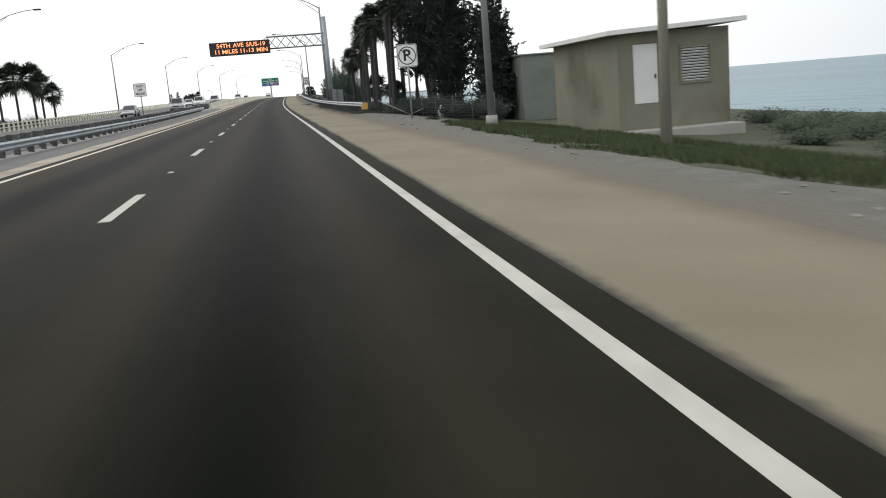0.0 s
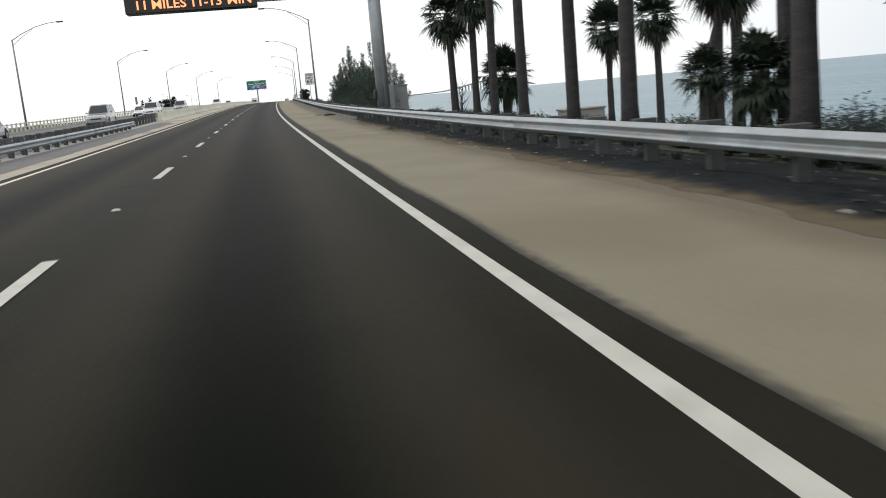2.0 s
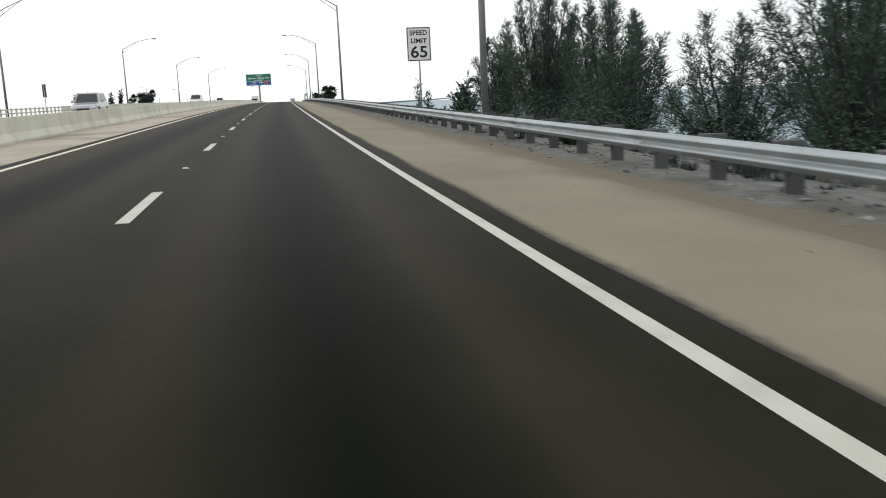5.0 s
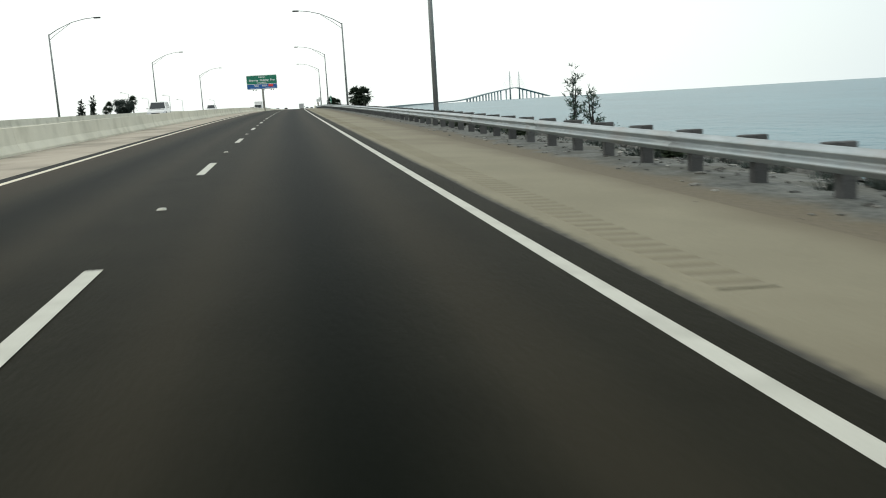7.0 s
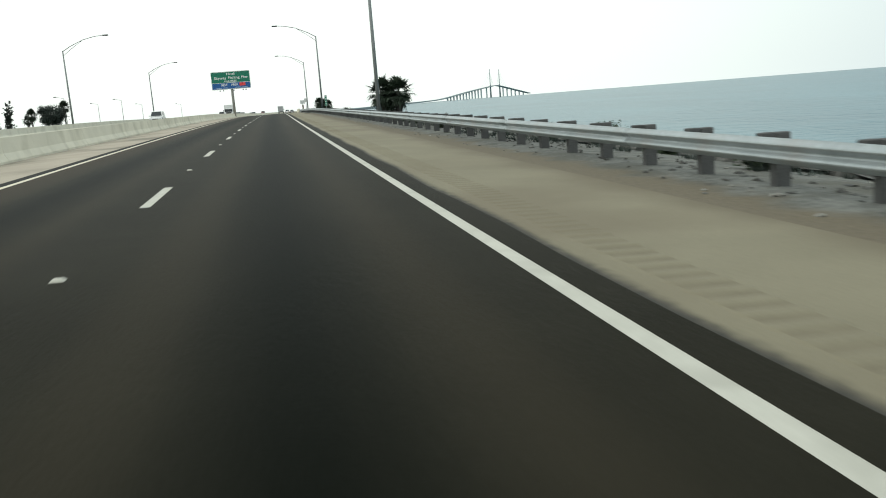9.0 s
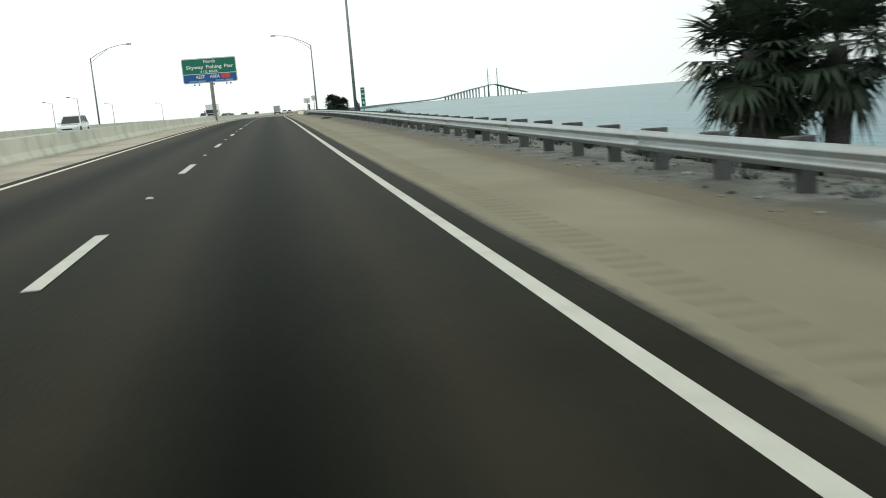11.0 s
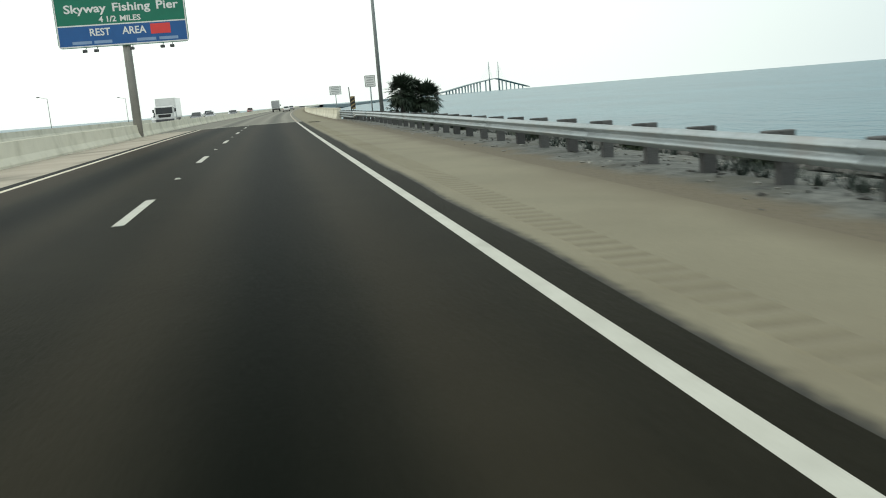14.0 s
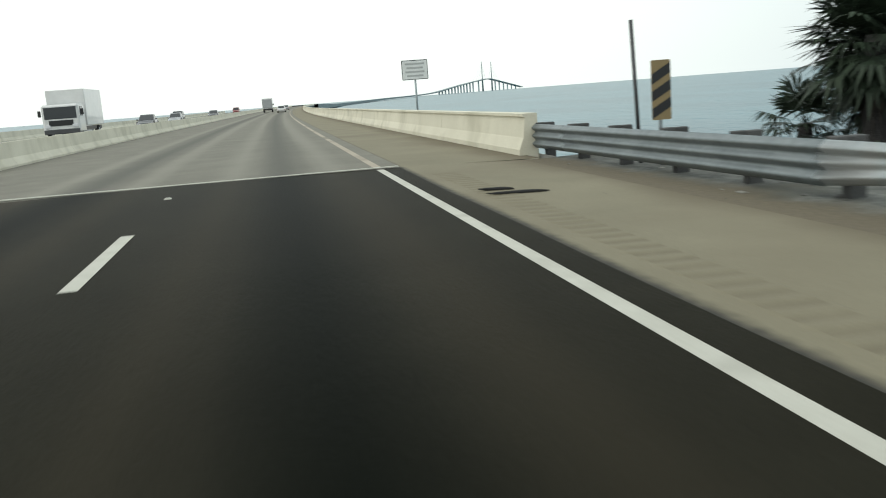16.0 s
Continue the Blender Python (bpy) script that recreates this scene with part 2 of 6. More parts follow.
def sand_edge(m, c1, c2, lat0, width):
    """Brown sand washed raggedly over the inner edge of the gravel; UV x is metres across."""
    n, l = m.node_tree.nodes, m.node_tree.links
    b = n["Principled BSDF"]
    src = b.inputs["Base Color"].links[0].from_socket
    uv = n.new("ShaderNodeUVMap")
    sep = n.new("ShaderNodeSeparateXYZ")
    l.new(uv.outputs[0], sep.inputs[0])
    big = n.new("ShaderNodeTexNoise")
    big.inputs["Scale"].default_value, big.inputs["Detail"].default_value = 0.9, 6
    l.new(uv.outputs[0], big.inputs[0])
    fine = n.new("ShaderNodeTexNoise")
    fine.inputs["Scale"].default_value, fine.inputs["Detail"].default_value = 14, 3
    l.new(uv.outputs[0], fine.inputs[0])
    a = n.new("ShaderNodeMath")
    a.operation = "MULTIPLY_ADD"
    a.inputs[1].default_value = 1.3
    l.new(big.outputs[0], a.inputs[0])
    l.new(sep.outputs[0], a.inputs[2])
    mr = n.new("ShaderNodeMapRange")
    mr.interpolation_type = "SMOOTHSTEP"
    mr.inputs[1].default_value, mr.inputs[2].default_value = lat0 + 0.65, lat0 + 0.65 + width
    mr.inputs[3].default_value, mr.inputs[4].default_value = 1.0, 0.0
    l.new(a.outputs[0], mr.inputs[0])
    far = n.new("ShaderNodeMath")
    far.operation = "MULTIPLY_ADD"
    far.inputs[1].default_value = 14.0
    l.new(big.outputs[0], far.inputs[0])
    l.new(sep.outputs[1], far.inputs[2])
    my = n.new("ShaderNodeMapRange")
    my.inputs[1].default_value, my.inputs[2].default_value = 60.0, 72.0
    my.inputs[3].default_value, my.inputs[4].default_value = 0.6, 0.0
    l.new(far.outputs[0], my.inputs[0])
    sand = n.new("ShaderNodeMix")
    sand.data_type = "RGBA"
    sand.inputs[6].default_value, sand.inputs[7].default_value = (*c1, 1), (*c2, 1)
    l.new(fine.outputs[0], sand.inputs[0])
    mx = n.new("ShaderNodeMix")
    mx.data_type = "RGBA"
    l.new(mr.outputs[0], mx.inputs[0])
    l.new(src, mx.inputs[6])
    l.new(sand.outputs[2], mx.inputs[7])
    pale = n.new("ShaderNodeMix")
    pale.data_type = "RGBA"
    pale.inputs[6].default_value, pale.inputs[7].default_value = (0.085, 0.082, 0.068, 1), (0.185, 0.175, 0.145, 1)
    l.new(fine.outputs[0], pale.inputs[0])
    mz = n.new("ShaderNodeMix")
    mz.data_type = "RGBA"
    l.new(my.outputs[0], mz.inputs[0])
    l.new(mx.outputs[2], mz.inputs[6])
    l.new(pale.outputs[2], mz.inputs[7])
    l.new(mz.outputs[2], b.inputs["Base Color"])


sand_edge(M_GRAVEL, (0.080, 0.065, 0.042), (0.163, 0.136, 0.090), 3.25, 0.6)
M_DECK = road_mat("bridge_concrete", (0.13, 0.122, 0.098), (0.20, 0.19, 0.155), (0.085, 0.083, 0.068), (0.24, 0.23, 0.19), (-1.83, -5.5), 0.2, 0.7)
M_CONC = mat("barrier_concrete", (0.62, 0.585, 0.47), (0.74, 0.705, 0.58), rough=0.85, scale=0.8, fine=25, bump=0.2, stain=(0.55, 0.52, 0.41), stain_scale=0.6, rand=0.035)
M_CONC_D = mat("grey_concrete", (0.28, 0.27, 0.25), (0.38, 0.37, 0.34), rough=0.85, scale=1.0, fine=25, bump=0.2)
M_PAINT = mat("white_road_paint", (0.42, 0.41, 0.35), (0.53, 0.52, 0.455), rough=0.6, scale=3, fine=40, bump=0.1, stain=(0.40, 0.39, 0.335), stain_scale=2.5)
M_PAINT_Y = mat("worn_yellow_paint", (0.58, 0.52, 0.40), (0.69, 0.63, 0.50), rough=0.6, scale=3, fine=40, bump=0.1)
M_GALV = mat("galvanised_steel", (0.27, 0.305, 0.315), (0.40, 0.44, 0.455), rough=0.45, scale=1.5, fine=12, bump=0.05, metal=0.5, stain=(0.33, 0.34, 0.34), stain_scale=1.2)
# Darker variant of the steel for the last beams before the bridge.
M_GALV_D = mat("dark_galvanised_steel", (0.15, 0.175, 0.185), (0.24, 0.27, 0.28), rough=0.5, scale=1.5, fine=12, bump=0.05, metal=0.5, stain=(0.17, 0.19, 0.20), stain_scale=1.2)
M_POST = mat("weathered_timber", (0.05, 0.05, 0.05), (0.11, 0.11, 0.108), rough=0.9, scale=3, fine=40, bump=0.4, rand=0.25)
M_POLE = mat("grey_lamp_pole", (0.185, 0.197, 0.196), (0.275, 0.29, 0.288), rough=0.55, scale=1, fine=20, bump=0.05, metal=0.3)
M_DARKM = mat("dark_steel", (0.05, 0.052, 0.055), (0.09, 0.092, 0.095), rough=0.5, scale=2, fine=30, bump=0.05, metal=0.3)
M_GREEN = flat("sign_green", (0.0, 0.17, 0.10), 0.4)
M_BLUE = flat("sign_blue", (0.01, 0.10, 0.32), 0.4)
M_WHITE = flat("sign_white", (0.78, 0.78, 0.76), 0.4)
M_BLACK = flat("sign_black", (0.012, 0.012, 0.013), 0.45)
M_RED = flat("sign_red", (0.75, 0.05, 0.05), 0.4)
M_YEL = flat("marker_yellow", (0.26, 0.19, 0.09), 0.5)
M_GREYTXT = flat("sign_grey_print", (0.45, 0.45, 0.44), 0.5)
M_VMS = flat("sign_housing_black", (0.02, 0.018, 0.018), 0.5)
M_LED = glow("amber_led", (1.0, 0.30, 0.12), 1.6)
M_BUILD = mat("stucco_wall", (0.15, 0.15, 0.108), (0.225, 0.22, 0.162), rough=0.9, scale=0.7, fine=20, bump=0.25, stain=(0.115, 0.105, 0.07), stain_scale=0.35)
M_BUILD2 = mat("shed_wall", (0.13, 0.15, 0.135), (0.19, 0.21, 0.185), rough=0.85, scale=0.7, fine=20, bump=0.2, stain=(0.13, 0.135, 0.125), stain_scale=0.5)
M_ROOF = mat("roof_slab", (0.66, 0.66, 0.63), (0.80, 0.80, 0.77), rough=0.85, scale=1, fine=20, bump=0.2)
M_DOORW = mat("white_door", (0.60, 0.60, 0.58), (0.72, 0.72, 0.70), rough=0.6, scale=1, fine=20, bump=0.05)
M_TRUNK = mat("palm_trunk", (0.024, 0.023, 0.023), (0.06, 0.056, 0.054), rough=0.95, scale=2, fine=14, bump=0.8, stretch=(1, 1, 4))
M_BARK = mat("pine_bark", (0.018, 0.017, 0.016), (0.05, 0.046, 0.042), rough=0.95, scale=3, fine=18, bump=0.8)


def leaf_mat(name, a, b_):
    m = mat(name, a, b_, rough=0.6, scale=1.5, fine=9, bump=0, spec=0.3)
    n, l = m.node_tree.nodes, m.node_tree.links
    b = n["Principled BSDF"]
    src = b.inputs["Base Color"].links[0].from_socket
    ge = n.new("ShaderNodeNewGeometry")
    hs = n.new("ShaderNodeHueSaturation")
    mr = n.new("ShaderNodeMapRange")
    mr.inputs[3].default_value, mr.inputs[4].default_value = 0.65, 1.35
    l.new(ge.outputs["Random Per Island"], mr.inputs[0])
    l.new(mr.outputs[0], hs.inputs["Value"])
    l.new(src, hs.inputs["Color"])
    l.new(hs.outputs[0], b.inputs["Base Color"])
    return m


M_DARKLEAF = leaf_mat("dark_foliage", (0.0145, 0.023, 0.020), (0.034, 0.046, 0.036))
M_FROND = leaf_mat("palm_frond", (0.016, 0.027, 0.018), (0.034, 0.050, 0.029))
M_DEAD = leaf_mat("dead_frond", (0.045, 0.038, 0.029), (0.085, 0.073, 0.054))
M_NEEDLE = leaf_mat("pine_foliage", (0.032, 0.056, 0.045), (0.078, 0.110, 0.078))
M_SHRUB = leaf_mat("shrub_foliage", (0.028, 0.042, 0.024), (0.06, 0.082, 0.045))
M_GRASS = leaf_mat("grass_blades", (0.035, 0.05, 0.018), (0.07, 0.092, 0.036))
M_TURF = mat("turf_soil", (0.032, 0.042, 0.018), (0.07, 0.078, 0.038), rough=0.95, scale=1.5, fine=25, bump=0.6, stain=(0.075, 0.07, 0.045), stain_scale=0.5)
M_TAR = mat("black_tar", (0.010, 0.010, 0.009), (0.018, 0.018, 0.016), rough=0.75, scale=2, fine=30, bump=0.2, spec=0.1)
M_ROCK = mat("riprap_rock", (0.075, 0.075, 0.07), (0.19, 0.19, 0.178), rough=0.9, scale=2, fine=15, bump=0.6)
M_TARP = flat("dark_torn_sheet", (0.010, 0.022, 0.026), 0.7, spec=0.1)
M_TIMBER = mat("weathered_pole", (0.29, 0.27, 0.225), (0.44, 0.41, 0.345), rough=0.9, scale=2, fine=20, bump=0.4, stretch=(4, 4, 0.5))
M_GLASS = flat("dark_car_glass", (0.02, 0.025, 0.03), 0.08)
M_TYRE = flat("tyre_rubber", (0.015, 0.015, 0.015), 0.8)
M_LIGHTG = flat("headlamp_lens", (0.7, 0.7, 0.72), 0.1)
M_TAIL = flat("tail_lamp", (0.35, 0.01, 0.01), 0.2)


def water_mat():
    m = bpy.data.materials.new("bay_water")
    m.use_nodes = True
    n, l = m.node_tree.nodes, m.node_tree.links
    b = n["Principled BSDF"]
    b.inputs["Base Color"].default_value = (0.10, 0.20, 0.23, 1)
    b.inputs["Roughness"].default_value = 0.28
    b.inputs["IOR"].default_value = 1.33
    tc = n.new("ShaderNodeTexCoord")
    mp = n.new("ShaderNodeMapping")
    mp.inputs["Scale"].default_value = (1.0, 0.45, 1)
    mp.inputs["Rotation"].default_value = (0, 0, 0.5)
    l.new(tc.outputs["Object"], mp.inputs[0])
    a = n.new("ShaderNodeTexNoise")
    a.inputs["Scale"].default_value, a.inputs["Detail"].default_value = 0.9, 6
    l.new(mp.outputs[0], a.inputs[0])
    c = n.new("ShaderNodeTexNoise")
    c.inputs["Scale"].default_value, c.inputs["Detail"].default_value = 0.02, 5
    l.new(mp.outputs[0], c.inputs[0])
    r = n.new("ShaderNodeValToRGB")
    r.color_ramp.elements[0].position, r.color_ramp.elements[1].position = 0.38, 0.64
    r.color_ramp.elements[0].color, r.color_ramp.elements[1].color = (0.018, 0.102, 0.134, 1), (0.038, 0.152, 0.188, 1)
    l.new(c.outputs[0], r.inputs[0])
    w = n.new("ShaderNodeTexNoise")
    w.inputs["Scale"].default_value, w.inputs["Detail"].default_value = 0.22, 4
    l.new(mp.outputs[0], w.inputs[0])
    wr = n.new("ShaderNodeMapRange")
    wr.inputs[1].default_value, wr.inputs[2].default_value = 0.35, 0.65
    wr.inputs[3].default_value, wr.inputs[4].default_value = 0.92, 1.04
    l.new(w.outputs[0], wr.inputs[0])
    hv = n.new("ShaderNodeHueSaturation")
    l.new(wr.outputs[0], hv.inputs["Value"])
    l.new(r.outputs[0], hv.inputs["Color"])
    l.new(hv.outputs[0], b.inputs["Base Color"])
    sw = n.new("ShaderNodeMath")
    sw.operation = "MULTIPLY_ADD"
    sw.inputs[1].default_value = 2.0
    l.new(w.outputs[0], sw.inputs[0])
    l.new(a.outputs[0], sw.inputs[2])
    bp = n.new("ShaderNodeBump")
    bp.inputs["Strength"].default_value, bp.inputs["Distance"].default_value = 0.8, 0.4
    l.new(sw.outputs[0], bp.inputs["Height"])
    l.new(bp.outputs[0], b.inputs["Normal"])
    return m


M_WATER = water_mat()


# ================= mesh helpers =================
def mesh_ob(name, me, material, parent=None):
    if material and not me.materials:
        me.materials.append(material)
    ob = new(name, me)
    if parent:
        ob.parent = parent
    return ob


def part(name, bm, material, parent=None, label=""):
    me = bpy.data.meshes.new(name)
    bm.to_mesh(me)
    bm.free()
    ob = mesh_ob(name, me, material, parent)
    return tagged(ob, label) if label else ob


def thing(name, label, category, m=None, group="", kind=""):
    ob = new(name)
    ob.empty_display_size = 0.2
    if m is not None:
        ob.matrix_world = m
    return tagged(ob, label, category, group, kind)


def box(bm, size, loc=(0, 0, 0), rot=None, bevel=0.0):
    m = Matrix.Translation(loc) @ (rot.to_4x4() if rot else Matrix()) @ Matrix.Diagonal((*size, 1))
    r = bmesh.ops.create_cube(bm, size=1, matrix=m)
    if bevel:
        es = list({e for v in r["verts"] for e in v.link_edges})
        bmesh.ops.bevel(bm, geom=es, offset=bevel, segments=1, affect="EDGES")
    return bm


def tube(bm, pts, radii, seg=10, cap=True):
    """A tapered tube through points."""
    rings = []
    for i, p in enumerate(pts):
        p = Vector(p)
        a = Vector(pts[max(i - 1, 0)])
        b = Vector(pts[min(i + 1, len(pts) - 1)])
        q = (b - a).to_track_quat("Z", "Y")
        r = radii[i] if isinstance(radii, (list, tuple)) else radii
        rings.append([bm.verts.new(p + q @ Vector((math.cos(k / seg * math.tau) * r, math.sin(k / seg * math.tau) * r, 0))) for k in range(seg)])
    for u, v in zip(rings[:-1], rings[1:]):
        for k in range(seg):
            f = bm.faces.new((u[k], u[(k + 1) % seg], v[(k + 1) % seg], v[k]))
            f.smooth = True
    if cap:
        bm.faces.new(rings[0][::-1])
        bm.faces.new(rings[-1])
    return bm


def ribbon(name, section, y0, y1, step, material, closed=False, parent=None, shift=None, jitter=0.0, seed=0):
    """Sweep a cross-section of (lat, z) along the road; UV x across in metres, y along."""
    ys = list(np.arange(y0, y1, step)) + [y1]
    us = [s[0](y0) if callable(s[0]) else s[0] for s in section]
    rnd = np.random.RandomState(seed)
    vs, fs, n = [], [], len(section)
    for y in ys:
        d = shift(y) if shift else (0.0, 0.0)
        for lat, z in section:
            j = rnd.uniform(-jitter, jitter) if jitter else 0
            vs.append(rp((lat(y) if callable(lat) else lat) + d[0] + j, y, (z(y) if callable(z) else z) + d[1] + j * 0.3))
    for i in range(len(ys) - 1):
        for k in range(n if closed else n - 1):
            a, b = i * n + k, i * n + (k + 1) % n
            fs.append((a, b, b + n, a + n))
    if closed:
        fs.append(tuple(range(n))[::-1])
        fs.append(tuple(range((len(ys) - 1) * n, len(ys) * n)))
    me = bpy.data.meshes.new(name)
    me.from_pydata(vs, [], fs)
    uv = me.uv_layers.new(name="UVMap")
    for poly in me.polygons:
        for li in poly.loop_indices:
            vi = me.loops[li].vertex_index
            uv.data[li].uv = (us[vi % n], ys[vi // n])
    if not closed:
        for poly in me.polygons:
            poly.use_smooth = True
    return mesh_ob(name, me, material, parent)


def words(line, size, material, parent, loc, width, bold=0.0, gap=0.45):
    """A line of lettering, each word a part of its own."""
    ws = line.split()
    obs = [text(w, size, material, parent, loc, bold=bold) for w in ws]
    spans = []
    for o in obs:
        xs = [v.co.x for v in o.data.vertices]
        spans.append((min(xs), max(xs)))
    total = sum(b - a for a, b in spans) + gap * size * (len(ws) - 1)
    k = width / total
    x = -total / 2
    for o, (a, b) in zip(obs, spans):
        o.matrix_local = pose(loc[0] + (x - a) * k, loc[1], loc[2], 90, 0, 0) @ Matrix.Diagonal((k, 1, 1, 1))
        x += b - a + gap * size


def text(body, size, material, parent, loc, rot=(90, 0, 0), name="lettering", width=None, bold=0.0):
    cu = bpy.data.curves.new(name, "FONT")
    cu.body, cu.size, cu.align_x, cu.align_y = body, size, "CENTER", "CENTER"
    cu.extrude, cu.offset = 0.004, bold
    cu.resolution_u = 3
    o = bpy.data.objects.new(name, cu)
    scene.collection.objects.link(o)
    bpy.context.view_layer.update()
    me = bpy.data.meshes.new_from_object(o.evaluated_get(bpy.context.evaluated_depsgraph_get()))
    bpy.data.objects.remove(o)
    me.materials.clear()
    xs = [v.co.x for v in me.vertices]
    sx = (width / (max(xs) - min(xs))) if width and xs else 1
    ob = mesh_ob(name, me, material, parent)
    ob.matrix_local = pose(*loc, *rot) @ Matrix.Diagonal((sx, 1, 1, 1))
    return ob


def plate(w, h, t=0.02, r=0.06, seg=4):
    """A rounded sign plate in the xz plane, facing -y."""
    bm = bmesh.new()
    pts = []
    for cx, cz, a0 in ((w / 2 - r, h / 2 - r, 0), (-w / 2 + r, h / 2 - r, 90), (-w / 2 + r, -h / 2 + r, 180), (w / 2 - r, -h / 2 + r, 270)):
        for k in range(seg + 1):
            a = radians(a0 + 90 * k / seg)
            pts.append((cx + r * math.cos(a), cz + r * math.sin(a)))
    f = [bm.verts.new((x, -t / 2, z)) for x, z in pts]
    g = [bm.verts.new((x, t / 2, z)) for x, z in pts]
    bm.faces.new(f)
    bm.faces.new(g[::-1])
    for i in range(len(pts)):
        j = (i + 1) % len(pts)
        bm.faces.new((f[j], f[i], g[i], g[j]))
    bmesh.ops.recalc_face_normals(bm, faces=bm.faces)
    return bm


def border(w, h, t=0.03, inset=0.03, r=0.05):
    """A thin border line of a sign, in the xz plane."""
    bm = bmesh.new()
    for sx, sz, x, z in ((w - 2 * inset, t, 0, h / 2 - inset), (w - 2 * inset, t, 0, -h / 2 + inset), (t, h - 2 * inset, -w / 2 + inset, 0), (t, h - 2 * inset, w / 2 - inset, 0)):
        box(bm, (sx, 0.006, sz), (x, 0, z))
    return bm


SEA_Z = -2.3


def shore(y):
    """Distance of the waterline from the road beside the building and the palms."""
    return float(np.interp(y, [50, 62, 98, 112, 132], [26, 19.5, 19.5, 14.5, 13]))


BANK_Z = [-0.46, -0.76, -1.05, -1.35, -1.9, -2.9]


def bank_lats(y):
    s = shore(y)
    return [7.0, min(9.5, s - 4), min(13, s - 3), s - 2, s - 0.5, s + 2]


def ground_z(lat):
    return float(np.interp(lat, [0.45, 2.8, 4.2, 5.6, 9.5, 13, 17], [0, -0.06, -0.06, -0.2, -0.75, -1.0, -2.0]))


# ================= setting =================
Y0, YB, Y1 = -140.0, 448.5, 1000.0
S = dict(kind="structure")


def lane_edge(y):
    return float(np.interp(y, [0, 60, 140], [0.37, 0.33, 0.36])) + 0.02 * math.sin(y * 0.9) + 0.015 * math.sin(y * 2.3)



bmw = bmesh.new()
bmesh.ops.create_circle(bmw, cap_ends=True, segments=96, radius=4950)
wat = part("water", bmw, M_WATER)
wat.matrix_world = Matrix.Translation((0, 200, SEA_Z))
tagged(wat, "calm grey-green bay water to the horizon", "water", **S)

tagged(ribbon("road", [(-7.72, 0), (-3.66, 0.03), (lambda y: lane_edge(y), 0)], Y0, YB, 2, M_ASPH), "dark new asphalt of two traffic lanes", "road", **S)
sh_r = tagged(ribbon("shoulder_right", [(lambda y: lane_edge(y), -0.002), (0.75, -0.012), (1.6, -0.03), (2.85, -0.07)], Y0, YB, 2, M_SHOULDER), "tan paved shoulder with ground-in rumble strips", "shoulder", **S)
tagged(ribbon("shoulder_left", [(-10.6, -0.05), (-7.72, -0.004)], Y0, YB, 4, M_SHOULDER_L), "pale paved median shoulder", "shoulder", **S)


def gutter_edge(y):
    return float(np.interp(y, [129, 134, 135.5], [-8.5, -9.3, -10.3])) + 0.05 * math.sin(y * 0.8)


tagged(ribbon("median_gutter", [(-10.54, -0.044), (lambda y: gutter_edge(y), lambda y: float(np.interp(gutter_edge(y), [-10.6, -7.72], [-0.05, -0.004])) + 0.004)], Y0, 135.5, 1.5, M_ASPH_OLD), "grey asphalt strip beside the median guardrail", "median", **S)
tagged(ribbon("verge_gravel", [(2.83, -0.0705), (3.3, -0.078), (4.2, -0.06), (5.6, -0.20), (7.4, -0.50)], Y0, YB, 2, M_GRAVEL), "grey shell gravel strip with brown sand along the shoulder", "verge", **S)
tagged(ribbon("bank", [((lambda y, k=k: bank_lats(y)[k]), BANK_Z[k]) for k in range(6)] + [(lambda y: shore(y) + 4, lambda y: -4.2 - RZ(y))], Y0, 132, 3, M_TURF, jitter=0.08, seed=4), "weedy ground beside the road", "ground", **S)
tagged(ribbon("shore_bank", [(7.0, -0.46), (8.6, -0.80), (10.5, -1.6), (12.5, -2.9), (18.5, lambda y: -4.2 - RZ(y))], 126, YB + 6, 2, M_ROCK, jitter=0.25, seed=5), "rough rock bank falling to the water", "ground", **S)
tagged(ribbon("opposite_road", [(-25.5, 0.1), (-18, 0.12), (-11.0, 0.02)], Y0, Y1, 5, M_ASPH_OLD), "worn grey asphalt of the opposite carriageway", "road", **S)
tagged(ribbon("median_strip", [(-11.05, 0.016), (-10.55, -0.046)], Y0, YB, 5, M_CONC_D), "narrow concrete median", "median", **S)
tagged(ribbon("far_bank", [(-115, lambda y: -3.6 - RZ(y)), (-95, -1.0), (-50, -0.9), (-32, -0.1), (-25.4, 0.09)], Y0, Y1, 8, M_TURF, jitter=0.1, seed=6), "weedy bank beyond the far carriageway", "ground", **S)

def shaded_strip_edge(y):
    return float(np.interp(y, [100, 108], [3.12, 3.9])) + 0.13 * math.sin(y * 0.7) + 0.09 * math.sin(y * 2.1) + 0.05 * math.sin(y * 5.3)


tagged(ribbon("leaf_litter_strip", [(lambda y: shaded_strip_edge(y), lambda y: float(np.interp(shaded_strip_edge(y), [2.83, 3.3, 4.2], [-0.0705, -0.078, -0.06])) + 0.003), (lambda y: max(3.32, shaded_strip_edge(y) + 0.01), -0.074), (4.2, -0.055), (5.6, -0.194), (7.3, -0.475)], 56, 108.5, 0.5, M_SHADED_STRIP), "leaf litter and soil under the palms, darkened with their shade", "verge", **S)

